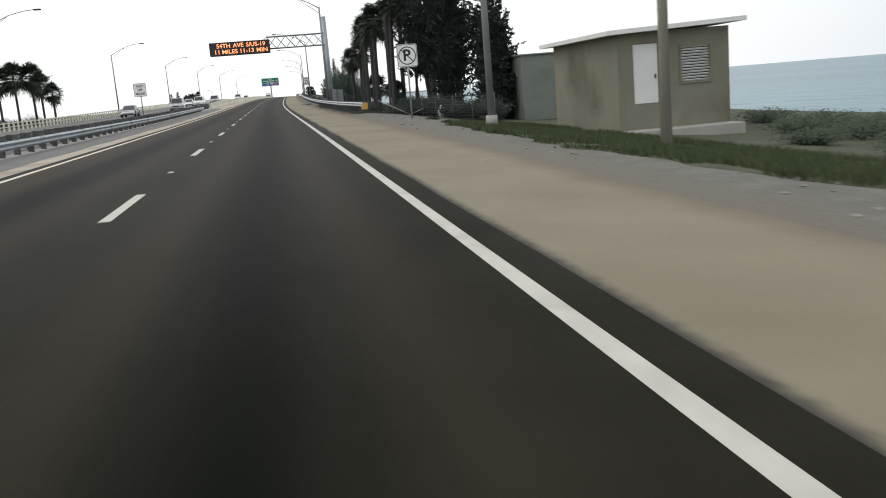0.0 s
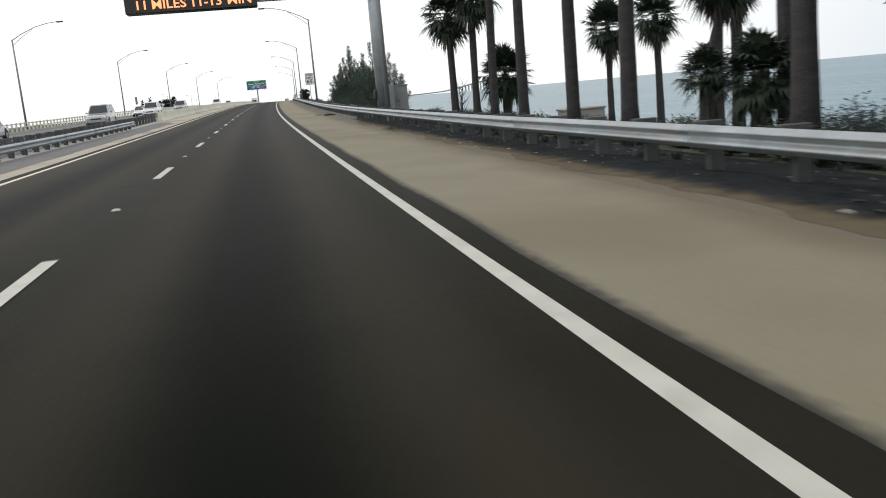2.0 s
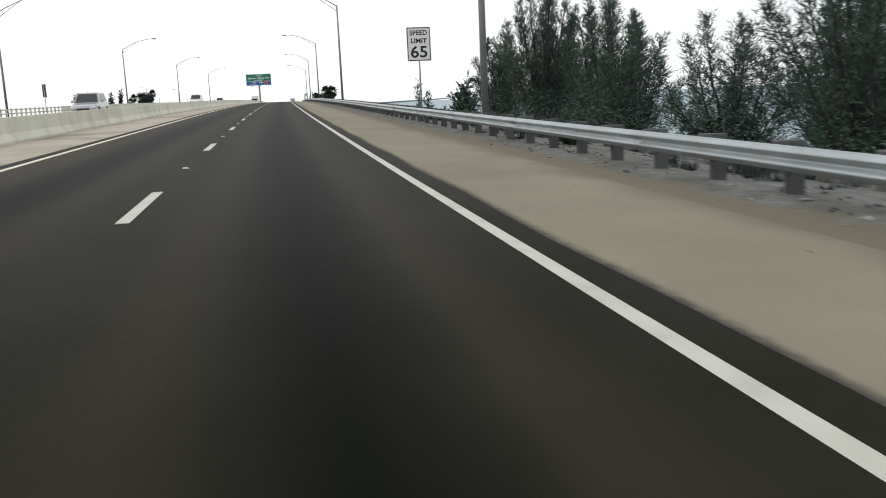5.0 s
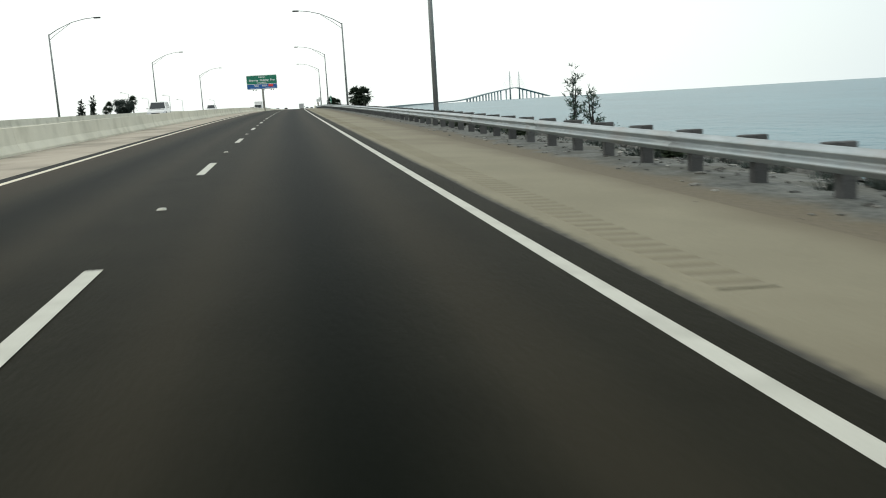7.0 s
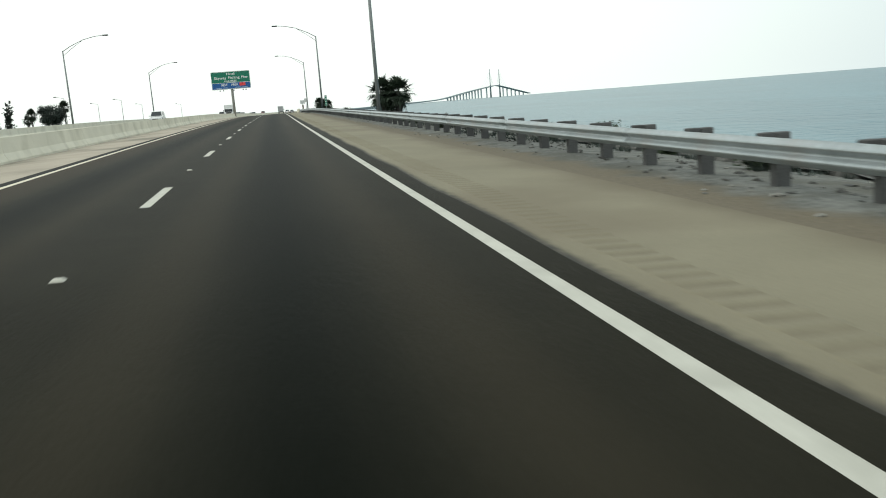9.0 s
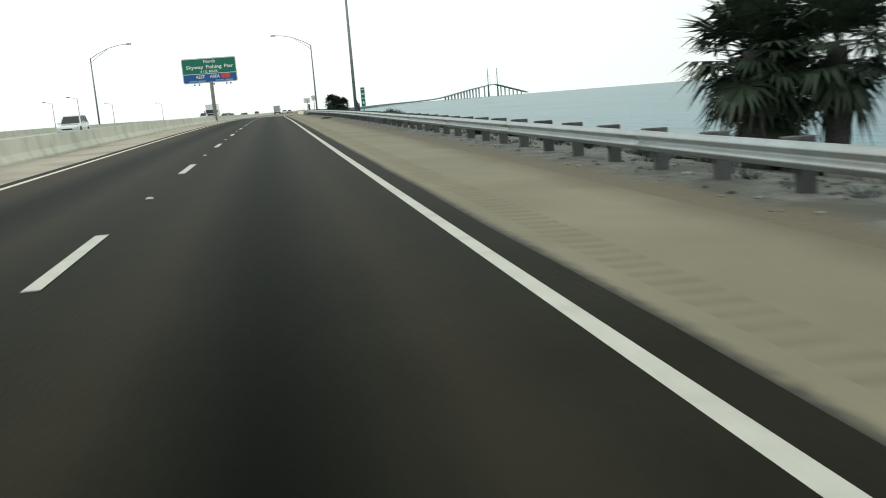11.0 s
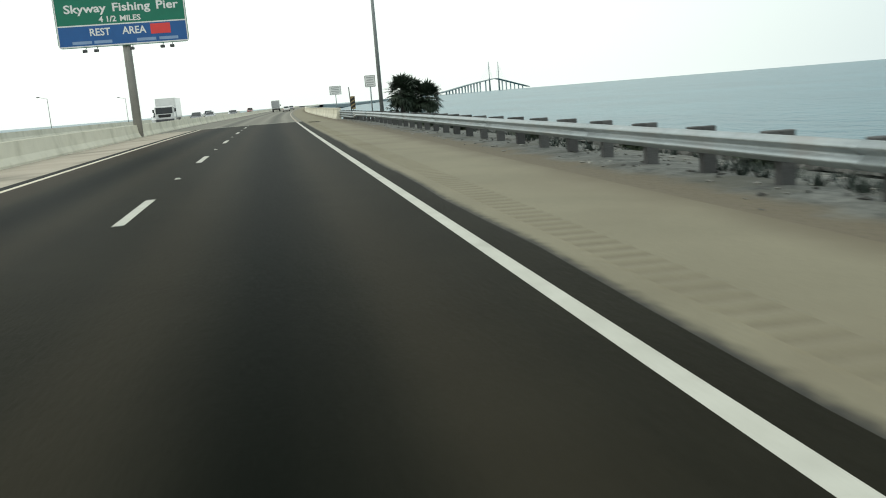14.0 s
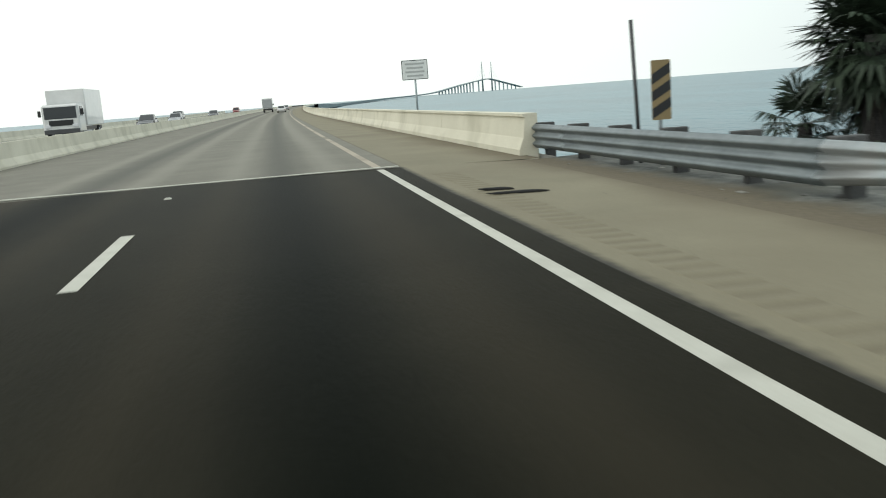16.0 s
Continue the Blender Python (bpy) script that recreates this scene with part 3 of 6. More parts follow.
# bridge beyond the joint
deck = tagged(ribbon("bridge_deck", [(-10.6, -0.045), (-7.72, -0.004), (-3.66, 0.026), (0.42, -0.004)], YB, Y1, 5, M_DECK), "pale worn concrete bridge deck", "bridge deck", **S)
ribbon("deck_side", [(3.55, -0.06), (3.55, -0.9), (-10.6, -0.9)], YB, Y1, 10, M_CONC_D, parent=deck)
tagged(ribbon("bridge_shoulder", [(0.42, -0.004), (1.6, -0.03), (3.25, -0.07)], YB, Y1, 5, M_SHOULDER), "tan sandy shoulder of the bridge", "shoulder", **S)
bmj = bmesh.new()
box(bmj, (8.05, 0.16, 0.012), (-3.67, 0, 0.026))
jt = part("expansion_joint", bmj, M_PAINT, deck, "pale expansion joint across the lanes")
jt.matrix_world = lay(0, YB, 0) @ Matrix.Rotation(radians(-1.5), 4, "Z")

# lane lines
ln = tagged(ribbon("edge_line", [(-0.09, 0.004), (0.05, 0.003)], Y0, YB - 0.2, 3, M_PAINT), "white painted edge line", "road marking", **S)
ribbon("edge_line_bridge", [(-0.08, 0.004), (0.08, 0.003)], YB + 0.2, Y1, 3, M_SHOULDER_L, parent=ln)
tagged(ribbon("median_line", [(-7.38, 0.007), (-7.22, 0.008)], Y0, YB - 0.2, 3, M_PAINT_Y), "pale yellow painted median edge line", "road marking", **S)
tagged(ribbon("median_seam", [(-7.70, 0.002), (-7.385, 0.003)], Y0, YB - 0.2, 3, M_TAR), "black tarred seam beside the median line", "road seam", **S)

dash_me = bpy.data.meshes.new("lane_dash")
dash_me.from_pydata([(-0.075, 0, 0), (0.075, 0, 0), (0.075, 1.52, 0), (0.075, 3.05, 0), (-0.075, 3.05, 0), (-0.075, 1.52, 0)], [], [(0, 1, 2, 5), (5, 2, 3, 4)])
dash_me.materials.append(M_PAINT)
dashes = thing("lane_dashes", "broken white line between the two lanes", "road marking", **S)
bmr = bmesh.new()
bmesh.ops.create_cone(bmr, cap_ends=True, segments=4, radius1=0.085, radius2=0.05, depth=0.022)
stud_me = bpy.data.meshes.new("road_stud")
bmr.to_mesh(stud_me)
bmr.free()
stud_me.materials.append(M_PAINT)
for k in range(-6, 37):
    y = 12.192 * k
    if y + 3 < YB:
        o = new("lane_dash", dash_me)
        o.parent = dashes
        o.matrix_world = lay(-3.66, y, 0.035)
    if y + 7.6 < YB:
        o = new("road_stud", stud_me)
        o.parent = dashes
        o.matrix_world = lay(-3.66, y + 7.05, 0.042, 45)

# rumble strip: one rippled sheet of pressed grooves
# Darker groove faces paint in the shade between the ribs.
M_GROOVE = mat("groove_shade", (0.142, 0.122, 0.079), (0.190, 0.166, 0.110), rough=0.95, scale=3, fine=30, bump=0.3)
vs, fs, mi = [], [], []
ry0, nr = 196.0, int((447 - 196) / 0.305)
for i in range(nr):
    y = ry0 + i * 0.305
    for dy, dz in ((0.0, 0.006), (0.10, 0.006), (0.14, -0.001), (0.27, -0.001)):
        vs += [rp(0.62, y + dy, -0.0120), rp(0.68, y + dy, -0.0077 + dz), rp(1.08, y + dy, -0.0175 + dz), rp(1.14, y + dy, -0.0240)]
for i in range(nr * 4 - 1):
    for k in range(3):
        fs.append((4 * i + k, 4 * i + k + 1, 4 * i + k + 5, 4 * i + k + 4))
        mi.append(1 if i % 4 == 2 and k == 1 else 0)
mer = bpy.data.meshes.new("rumble_strip")
mer.from_pydata(vs, [], fs)
mer.materials.append(M_SHOULDER)
mer.materials.append(M_GROOVE)
uvl = mer.uv_layers.new(name="UVMap")
for lp, li in zip(uvl.data, mer.loops):
    lp.uv = ((0.7, 0.74, 1.08, 1.14)[li.vertex_index % 4], mer.vertices[li.vertex_index].co.y)
for p_, k_ in zip(mer.polygons, mi):
    p_.material_index = k_
tagged(mesh_ob("rumble_strip", mer, None, sh_r), "pressed rumble grooves", kind="stuff")


# ================= guardrails =================
def rail_profile(deep=0.0, d=0.075):
    """Section of the beam: two ridges, or three where it deepens towards the bridge."""
    pts = []
    for i in range(19):
        u = i / 18
        two, three = -d * 0.5 * (1 - math.cos(u * 2 * math.tau)), -d * 0.5 * (1 - math.cos(u * 3 * math.tau))
        pts.append((two * (1 - deep) + three * deep, (u - 0.5) * (0.31 + 0.19 * deep) - 0.09 * deep))
    return pts


def guardrail(label, lat_of, y0, y1, top, side=-1, thrie_from=None, beam=7.62, post=1.905):
    g = thing("guardrail", label, "guardrail")
    g.matrix_world = at(lat_of(y0), y0)
    inv = g.matrix_world.inverted()
    y = y0
    while y < y1 - 0.5:
        ye = min(y + beam, y1)
        ys = np.linspace(y, ye + 0.12, 9)
        vs, fs, n = [], [], 19
        for yy in ys:
            deep = min(1.0, max(0.0, (yy - thrie_from + 2.0) / 2.0)) if thrie_from else 0.0
            for x, z in rail_profile(deep):
                vs.append(inv @ rp(lat_of(yy) - side * x, yy, top - 0.155 + z))
        for i in range(len(ys) - 1):
            for k in range(n - 1):
                a = i * n + k
                fs.append((a, a + 1, a + 1 + n, a + n))
        bme = bpy.data.meshes.new("beam")
        bme.from_pydata(vs, [], fs)
        for p in bme.polygons:
            p.use_smooth = True
        ob = mesh_ob("beam", bme, M_GALV_D if thrie_from and y > thrie_from - 6 else M_GALV, g)
        sm = ob.modifiers.new("thickness", "SOLIDIFY")
        sm.thickness = 0.006
        y = ye
    y = y0 - 0.055
    first = None
    while y < y1:
        if first is None:
            bm = bmesh.new()
            box(bm, (0.20, 0.15, 1.0), (-side * 0.31, 0, -0.435), bevel=0.01)
            first = part("post", bm, M_POST, g)
            bm = bmesh.new()
            box(bm, (0.18, 0.15, 0.34), (-side * 0.112, 0, -0.10), bevel=0.01)
            block = part("blockout", bm, M_POST, g)
            pair_ = (first, block)
        else:
            pair_ = (new("post", first.data), new("blockout", block.data))
        for o in pair_:
            o.parent = g
            o.matrix_local = inv @ at(lat_of(y) + 0.004 * math.sin(y * 7), y, top - 0.04 + 0.008 * math.sin(y * 3.7))
        y += post
    return g


def rail_lat(y):
    return float(np.interp(y, [58, 75, 430, 451], [4.35, 3.95, 3.95, 3.42]))


gr = guardrail("galvanised w-beam guardrail on weathered timber posts", rail_lat, 59.0, 451.0, 0.57, side=-1, thrie_from=440)
# end terminal with yellow face
bm = bmesh.new()
box(bm, (0.16, 1.4, 0.36), (0, 0.7, 0), bevel=0.02)
box(bm, (0.36, 0.30, 0.42), (0, -0.1, 0), bevel=0.02)
et = part("end_terminal", bm, M_GALV, gr, "steel end terminal")
et.matrix_world = at(4.38, 58.7, 0.33)
bm = bmesh.new()
box(bm, (0.34, 0.02, 0.40), (0, -0.262, 0))
o = part("reflector_face", bm, flat("reflective_amber", (0.62, 0.32, 0.03), 0.45), et, "yellow reflective face")
bm = bmesh.new()
tube(bm, [(0, 0.4, -0.52), (0, 5.0, -0.42)], 0.03, 6)
part("anchor_cable", bm, M_GALV, et)

guardrail("galvanised median guardrail with weathered posts", lambda y: -10.45, -100, 121.0, 0.53, side=1)
guardrail("galvanised guardrail running into the concrete barrier", lambda y: -11.6, -100, 140.0, 0.66, side=-1)
# picket-like rail on the far side of the opposite road
fr = thing("far_railing", "pale steel railing on the far road edge", "railing", at(-24.6, Y0))
fr_inv = fr.matrix_world.inverted()
for z0 in (0.45, 0.78):
    o = ribbon("rail", [(-24.63, z0), (-24.57, z0), (-24.57, z0 + 0.1), (-24.63, z0 + 0.1)], Y0, 240, 6, M_CONC, closed=True)
    o.parent = fr
    o.matrix_parent_inverse = fr_inv
bm = bmesh.new()
box(bm, (0.14, 0.14, 0.85), (0, 0, 0.42))
pk = None
y = Y0
while y < 240:
    if pk is None:
        pk = part("picket", bm, M_CONC, fr)
        o = pk
    else:
        o = new("picket", pk.data)
        o.parent = fr
    o.matrix_local = fr_inv @ at(-24.6, y, 0.1)
    y += 1.5

# concrete barriers in sections
NJ = [(-0.30, 0), (-0.30, 0.08), (-0.17, 0.33), (-0.10, 0.86), (0.10, 0.86), (0.17, 0.33), (0.30, 0.08), (0.30, 0)]


def barrier(name, label, lat, y0, y1, sec, material, length=9.0):
    b = thing(name, label, "barrier", at(lat, y0), kind="structure")
    inv = b.matrix_world.inverted()
    y = y0
    while y < y1:
        ye = min(y + length, y1)
        o = ribbon("barrier_section", [(lat + a, z) for a, z in sec], y, ye - 0.015, 3, material, closed=True)
        o.parent = b
        o.matrix_parent_inverse = inv
        y = ye
    return b


barrier("median_barrier", "pale concrete median barrier in sections", -10.85, 140.0, 760, [(a, z - 0.05) for a, z in NJ], M_CONC)
barrier("bridge_parapet", "pale concrete bridge parapet", 3.32, 449.5, 760, [(-0.22, -0.08), (-0.22, 0.05), (-0.12, 0.3), (-0.07, 0.72), (-0.12, 0.74), (-0.12, 0.80), (0.2, 0.80), (0.2, -0.9)], M_CONC)
barrier("far_barrier", "pale concrete barrier of the far carriageway", -25.3, 240.0, 760, [(a, z + 0.08) for a, z in NJ], M_CONC, 30)
for nm, lat in (("median_barrier_far", -10.85), ("parapet_far", 3.35)):
    tagged(ribbon(nm, [(lat - 0.2, -0.05), (lat - 0.1, 0.8), (lat + 0.1, 0.8), (lat + 0.2, -0.05)], 760, Y1, 12, M_CONC), "distant pale concrete parapet", "barrier", **S)


# ================= lamps =================
def lamp(m, right=True):
    s = -1 if right else 1
    t = thing("street_lamp", "tall grey steel street lamp with a long davit arm", "street lamp", m, "street lamps along the road")
    bm = bmesh.new()
    tube(bm, [(0, 0, 0), (0, 0, 0.35)], [0.22, 0.20], 12)
    part("base", bm, M_CONC_D, t)
    bm = bmesh.new()
    tube(bm, [(0, 0, 0.3), (0, 0, 5), (0, 0, 10.45)], [0.125, 0.11, 0.08], 12)
    part("pole", bm, M_POLE, t)
    bm = bmesh.new()
    tube(bm, [(0, 0, 10.35), (s * 1.0, 0, 10.95), (s * 2.6, 0, 11.65), (s * 4.0, 0, 11.98), (s * 5.1, 0, 12.08)], [0.05, 0.045, 0.04, 0.04, 0.035], 8)
    tube(bm, [(0, 0, 9.8), (s * 0.9, 0, 10.5), (s * 2.4, 0, 11.5)], [0.03, 0.03, 0.025], 6)
    part("arm", bm, M_POLE, t)
    bm = bmesh.new()
    box(bm, (0.75, 0.34, 0.16), (s * 5.4, 0, 12.06), bevel=0.05)
    part("luminaire", bm, M_DARKM, t)
    return t


RIGHT = [(5.65, 30.5), (4.6, 98.0), (4.96, 165.6), (4.95, 232.2), (4.95, 299.8), (4.87, 367.0), (4.93, 433.3)]
LEFT = [(-29, 31.0), (-29, 97.5), (-28.6, 164.0), (-28.5, 231.0), (-28.1, 297.5), (-27.3, 364.0), (-26.0, 430.0)]
l0 = lamp(at(RIGHT[0][0], RIGHT[0][1], ground_z(5.1)))
l1 = lamp(at(LEFT[0][0], LEFT[0][1], -0.3), False)
for la, y in RIGHT[1:]:
    copy_thing(l0, at(la, y, ground_z(5.0)))
for la, y in LEFT[1:]:
    copy_thing(l1, at(la, y, -0.3))
# single timber pole by the building
pl = thing("utility_pole", "slim weathered timber utility pole on the grass", "utility pole", at(6.97, 20.0, -0.6))
bm = bmesh.new()
tube(bm, [(0, 0, 0), (0.02, 0, 6), (0, 0, 12)], [0.14, 0.12, 0.10], 12)
part("pole", bm, M_TIMBER, pl)


# ================= signs =================
def post(parent, x, z0, z1, r=0.035, name="post", material=None):
    bm = bmesh.new()
    tube(bm, [(x, 0.05, z0), (x, 0.05, z1)], r, 8)
    return part(name, bm, material or M_GALV, parent)


# message sign on its truss arm
vm = thing("message_sign", "cantilever sign structure with an amber message board", "message sign", at(5.36, 105.3, -0.3))
bm = bmesh.new()
tube(bm, [(0, 0, 0), (0, 0, 5), (0, 0, 10.2)], [0.33, 0.31, 0.28], 16)
part("upright", bm, M_GALV, vm, "thick galvanised upright")


def truss_rod(name, a, b, r):
    bm = bmesh.new()
    tube(bm, [a, b], r, 8 if r > 0.05 else 6)
    part(name, bm, M_GALV, vm)


for dy in (-0.45, 0.45):
    for z in (7.05, 8.35):
        truss_rod("chord", (-0.1, dy, z), (-6.6, dy, z), 0.06)
for i in range(6):
    x0, x1 = -0.2 - i * 1.07, -0.2 - (i + 1) * 1.07
    for dy in (-0.45, 0.45):
        truss_rod("brace", (x0, dy, 7.05), (x1, dy, 8.35), 0.03)
        truss_rod("brace", (x0, dy, 8.35), (x1, dy, 7.05), 0.03)
    for z in (7.05, 8.35):
        truss_rod("brace", (x0, -0.45, z), (x1, 0.45, z), 0.025)
bm = bmesh.new()
box(bm, (6.6, 0.9, 1.45), (0, 0, 0), bevel=0.04)
hs = part("message_board", bm, M_VMS, vm, "black message board with amber lettering")
hs.matrix_local = pose(-9.6, -1.5, 7.25, 0, 0, 0)
words("54TH AVE S/US-19", 0.62, M_LED, hs, (0.15, -0.47, 0.30), 5.3, 0.008)
words("11 MILES 11-13 MIN", 0.62, M_LED, hs, (0.15, -0.47, -0.34), 5.7, 0.008)
truss_rod("bracket", (-6.6, 0.3, 7.05), (-7.2, -0.4, 7.05), 0.04)
truss_rod("bracket", (-6.6, 0.3, 8.35), (-7.2, -0.4, 7.9), 0.04)
# cabinet beside it
cb = thing("control_cabinet", "grey steel roadside control cabinet", "cabinet", at(6.2, 105.4, -0.37))
bm = bmesh.new()
box(bm, (1.15, 0.75, 1.75), (0, 0, 1.05), bevel=0.02)
part("body", bm, M_POLE, cb)
bm = bmesh.new()
box(bm, (1.25, 0.85, 0.18), (0, 0, 0.09))
part("plinth", bm, M_CONC_D, cb)
bm = bmesh.new()
box(bm, (1.25, 0.85, 0.05), (0, 0, 1.95))
part("lid", bm, M_POLE, cb)
for x in (-0.27, 0.27):
    bm = bmesh.new()
    box(bm, (0.5, 0.02, 1.5), (x, -0.386, 1.05), bevel=0.006)
    dr_ = part("door", bm, M_POLE, cb)
    bm = bmesh.new()
    box(bm, (0.03, 0.03, 0.16), (x * 0.25, -0.41, 1.1), bevel=0.006)
    part("handle", bm, M_DARKM, dr_)

mb = thing("meter_cabinet", "narrow grey steel meter cabinet", "cabinet", at(5.72, 104.75, -0.33))
bm = bmesh.new()
box(bm, (0.42, 0.5, 1.7), (0, 0, 1.15), bevel=0.02)
part("body", bm, M_POLE, mb)
for x in (-0.1, 0.1):
    bm = bmesh.new()
    tube(bm, [(x, 0.1, 0), (x, 0.1, 0.4)], 0.04, 8)
    part("leg", bm, M_GALV, mb)
bm = bmesh.new()
box(bm, (0.22, 0.35, 0.6), (-0.37, 0, 1.45), bevel=0.09)
part("junction_box", bm, M_VMS, vm, "dark junction box")

eb = thing("equipment_box", "low grey concrete equipment box among the palms", "utility box", at(11.7, 91.0, -0.95))
bm = bmesh.new()
box(bm, (1.7, 1.1, 0.85), (0, 0, 0.42), bevel=0.03)
part("body", bm, M_CONC_D, eb)
bm = bmesh.new()
box(bm, (1.8, 1.2, 0.08), (0, 0, 0.88), bevel=0.02)
part("lid", bm, M_CONC_D, eb)

# no-parking sign
ps = thing("parking_sign", "white square no-parking sign on a steel post", "road sign", at(5.02, 43.5, -0.28))
post(ps, 0, 0, 3.65, 0.04)
o = part("panel", plate(0.98, 1.06, 0.01, 0.08), M_WHITE, ps)
o.location = (0, -0.01, 3.08)
b = part("border", border(0.98, 1.06, 0.02, 0.03), M_BLACK, o)
b.location = (0, -0.008, 0)
text("P", 0.72, M_BLACK, o, (-0.02, -0.008, 0), bold=0.02)
bm = bmesh.new()
ring = []
for k in range(33):
    a = k / 32 * math.tau
    ring.append((0.40 * math.cos(a), 0, 0.40 * math.sin(a)))
tube(bm, ring, 0.026, 6, cap=False)
tube(bm, [(-0.28, 0, 0.28), (0.28, 0, -0.28)], 0.026, 6)
b = part("prohibition_ring", bm, M_BLACK, o)
b.location = (0, -0.012, 0)
b.scale = (1, 0.3, 1)

# speed limit
sl = thing("speed_limit_sign", "white speed limit 65 sign on a thin post", "road sign", at(4.78, 177.6, -0.25))
post(sl, 0, 0, 4.38, 0.04)
o = part("panel", plate(1.12, 1.54, 0.012, 0.06), M_WHITE, sl)
o.location = (0, -0.01, 3.63)
b = part("border", border(1.12, 1.54, 0.035, 0.04), M_BLACK, o)
b.location = (0, -0.009, 0)
text("SPEED", 0.30, M_BLACK, o, (0, -0.009, 0.50), width=0.82, bold=0.006)
text("LIMIT", 0.30, M_BLACK, o, (0, -0.009, 0.14), width=0.74, bold=0.006)
text("65", 0.72, M_BLACK, o, (0, -0.009, -0.38), width=0.78, bold=0.012)

# mile marker
mm = thing("mile_marker", "narrow green mile marker sign", "road sign", at(5.30, 364.9, -0.25))
post(mm, 0, 0, 2.4, 0.03)
o = part("panel", plate(0.32, 1.42, 0.012, 0.03), M_GREEN, mm)
o.location = (0, -0.01, 1.77)
b = part("border", border(0.32, 1.42, 0.012, 0.012), M_WHITE, o)
b.location = (0, -0.008, 0)
bm = bmesh.new()
box(bm, (0.22, 0.006, 0.06), (0, -0.008, 0.54))
part("print_bar", bm, M_WHITE, o)
bm = bmesh.new()
box(bm, (0.2, 0.006, 0.12), (0, -0.008, 0.22))
part("print_bar", bm, M_WHITE, o)
text("MILE", 0.17, M_WHITE, o, (0, -0.008, -0.12), width=0.25, bold=0.004)
text("8", 0.28, M_WHITE, o, (0, -0.008, -0.45), bold=0.008)

# back of a marker sign beside the far carriageway
bk = thing("marker_sign", "narrow upright sign seen from its dark back", "road sign", at(-28.3, 245, -0.1))
post(bk, 0, 0, 3.6, 0.04)
bk_panel = part("panel", plate(0.42, 1.5, 0.012, 0.03), M_DARKM, bk)
bk_panel.location = (0, 0.1, 2.85)

# fishing pier sign on a single column behind the barrier
bb = thing("guide_sign", "large green and blue guide sign on one column", "road sign", at(-10.72, 440.9, 0))
bm = bmesh.new()
tube(bm, [(0, 0.4, 0), (0, 0.4, 6.0), (0, 0.4, 9.1)], [0.29, 0.27, 0.26], 16)
part("column", bm, M_CONC_D, bb, "grey concrete-coloured column")
o = part("green_panel", plate(8.15, 3.2, 0.06, 0.22), M_GREEN, bb, "green panel with white lettering")
o.matrix_local = pose(-0.04, 0, 7.93, 0, 0, 0) @ Matrix.Diagonal((1.013, 1, 1.1875, 1))
bm = bmesh.new()
box(bm, (7.98, 0.02, 1.10), (0, -0.035, -0.99))
blue = part("blue_panel", bm, M_BLUE, o, "blue rest area panel")
b = part("border", border(8.15, 3.2, 0.07, 0.07), M_WHITE, o)
b.location = (0, -0.05, 0)
bm = bmesh.new()
box(bm, (7.98, 0.02, 0.07), (0, -0.042, -0.42))
part("divider", bm, M_WHITE, o)
words("North", 0.55, M_WHITE, o, (0.1, -0.04, 1.15), 1.75, 0.012)
words("Skyway Fishing Pier", 0.62, M_WHITE, o, (0.1, -0.04, 0.45), 7.1, 0.014)
words("4 1/2 MILES", 0.42, M_WHITE, o, (-0.1, -0.04, -0.15), 2.6, 0.01)
words("REST AREA", 0.55, M_WHITE, blue, (-0.3, -0.05, -0.82), 3.5, 0.012, 1.2)
bm = bmesh.new()
box(bm, (1.25, 0.012, 0.55), (2.35, -0.052, -0.80), bevel=0.004)
part("red_patch", bm, M_RED, blue)
M_PALEB = flat("sign_pale_blue", (0.25, 0.36, 0.55), 0.4)
for x, w in ((-2.6, 1.2), (-1.3, 1.1), (1.4, 1.2), (2.8, 1.2)):
    bm = bmesh.new()
    box(bm, (w, 0.008, 0.16), (x, -0.05, -1.33))
    part("print_bar", bm, M_PALEB, blue)
for x in (-2.4, -1.7, 0.5, 2.4, 3.0):
    bm = bmesh.new()
    tube(bm, [(x, 0.0, -1.6), (x, -0.5, -1.78)], 0.025, 6)
    box(bm, (0.28, 0.18, 0.16), (x, -0.6, -1.82), bevel=0.03)
    part("sign_lamp", bm, M_DARKM, o)

# two white signs with unreadable print
def print_sign(lat, y, z0, ztop, w, h, label, lines=()):
    s = thing("notice_sign", label, "road sign", at(lat, y, z0))
    post(s, 0, 0, ztop - z0, 0.045, material=M_GALV)
    p = part("panel", plate(w, h, 0.012, 0.05), M_WHITE, s)
    p.location = (0, -0.02, ztop - z0 - h / 2)
    b_ = part("border", border(w, h, 0.02, 0.025), M_BLACK, p)
    b_.location = (0, -0.008, 0)
    for i, ln_ in enumerate(lines):
        text(ln_, 0.27, M_BLACK, p, (0, -0.009, h * (0.28 - 0.28 * i)), width=w * (0.5, 0.36, 0.72)[i], bold=0.006)
    for i in range(0 if lines else 4):
        bm = bmesh.new()
        box(bm, (w * (0.72 - 0.1 * (i % 2)), 0.006, h * 0.09), (0, -0.008, h * (0.30 - 0.2 * i)))
        part("print_bar", bm, M_GREYTXT, p)
    return s


print_sign(4.75, 437.1, -0.25, 2.83, 0.70, 0.76, "small white notice sign beside the guardrail")
print_sign(4.6, 471.2, -0.6, 2.92, 1.2, 0.88, "white notice sign outside the bridge parapet")
ks = print_sign(-12.5, 81.5, 0.0, 3.35, 1.05, 1.15, "weathered white keep off median sign", ("KEEP", "OFF", "MEDIAN"))

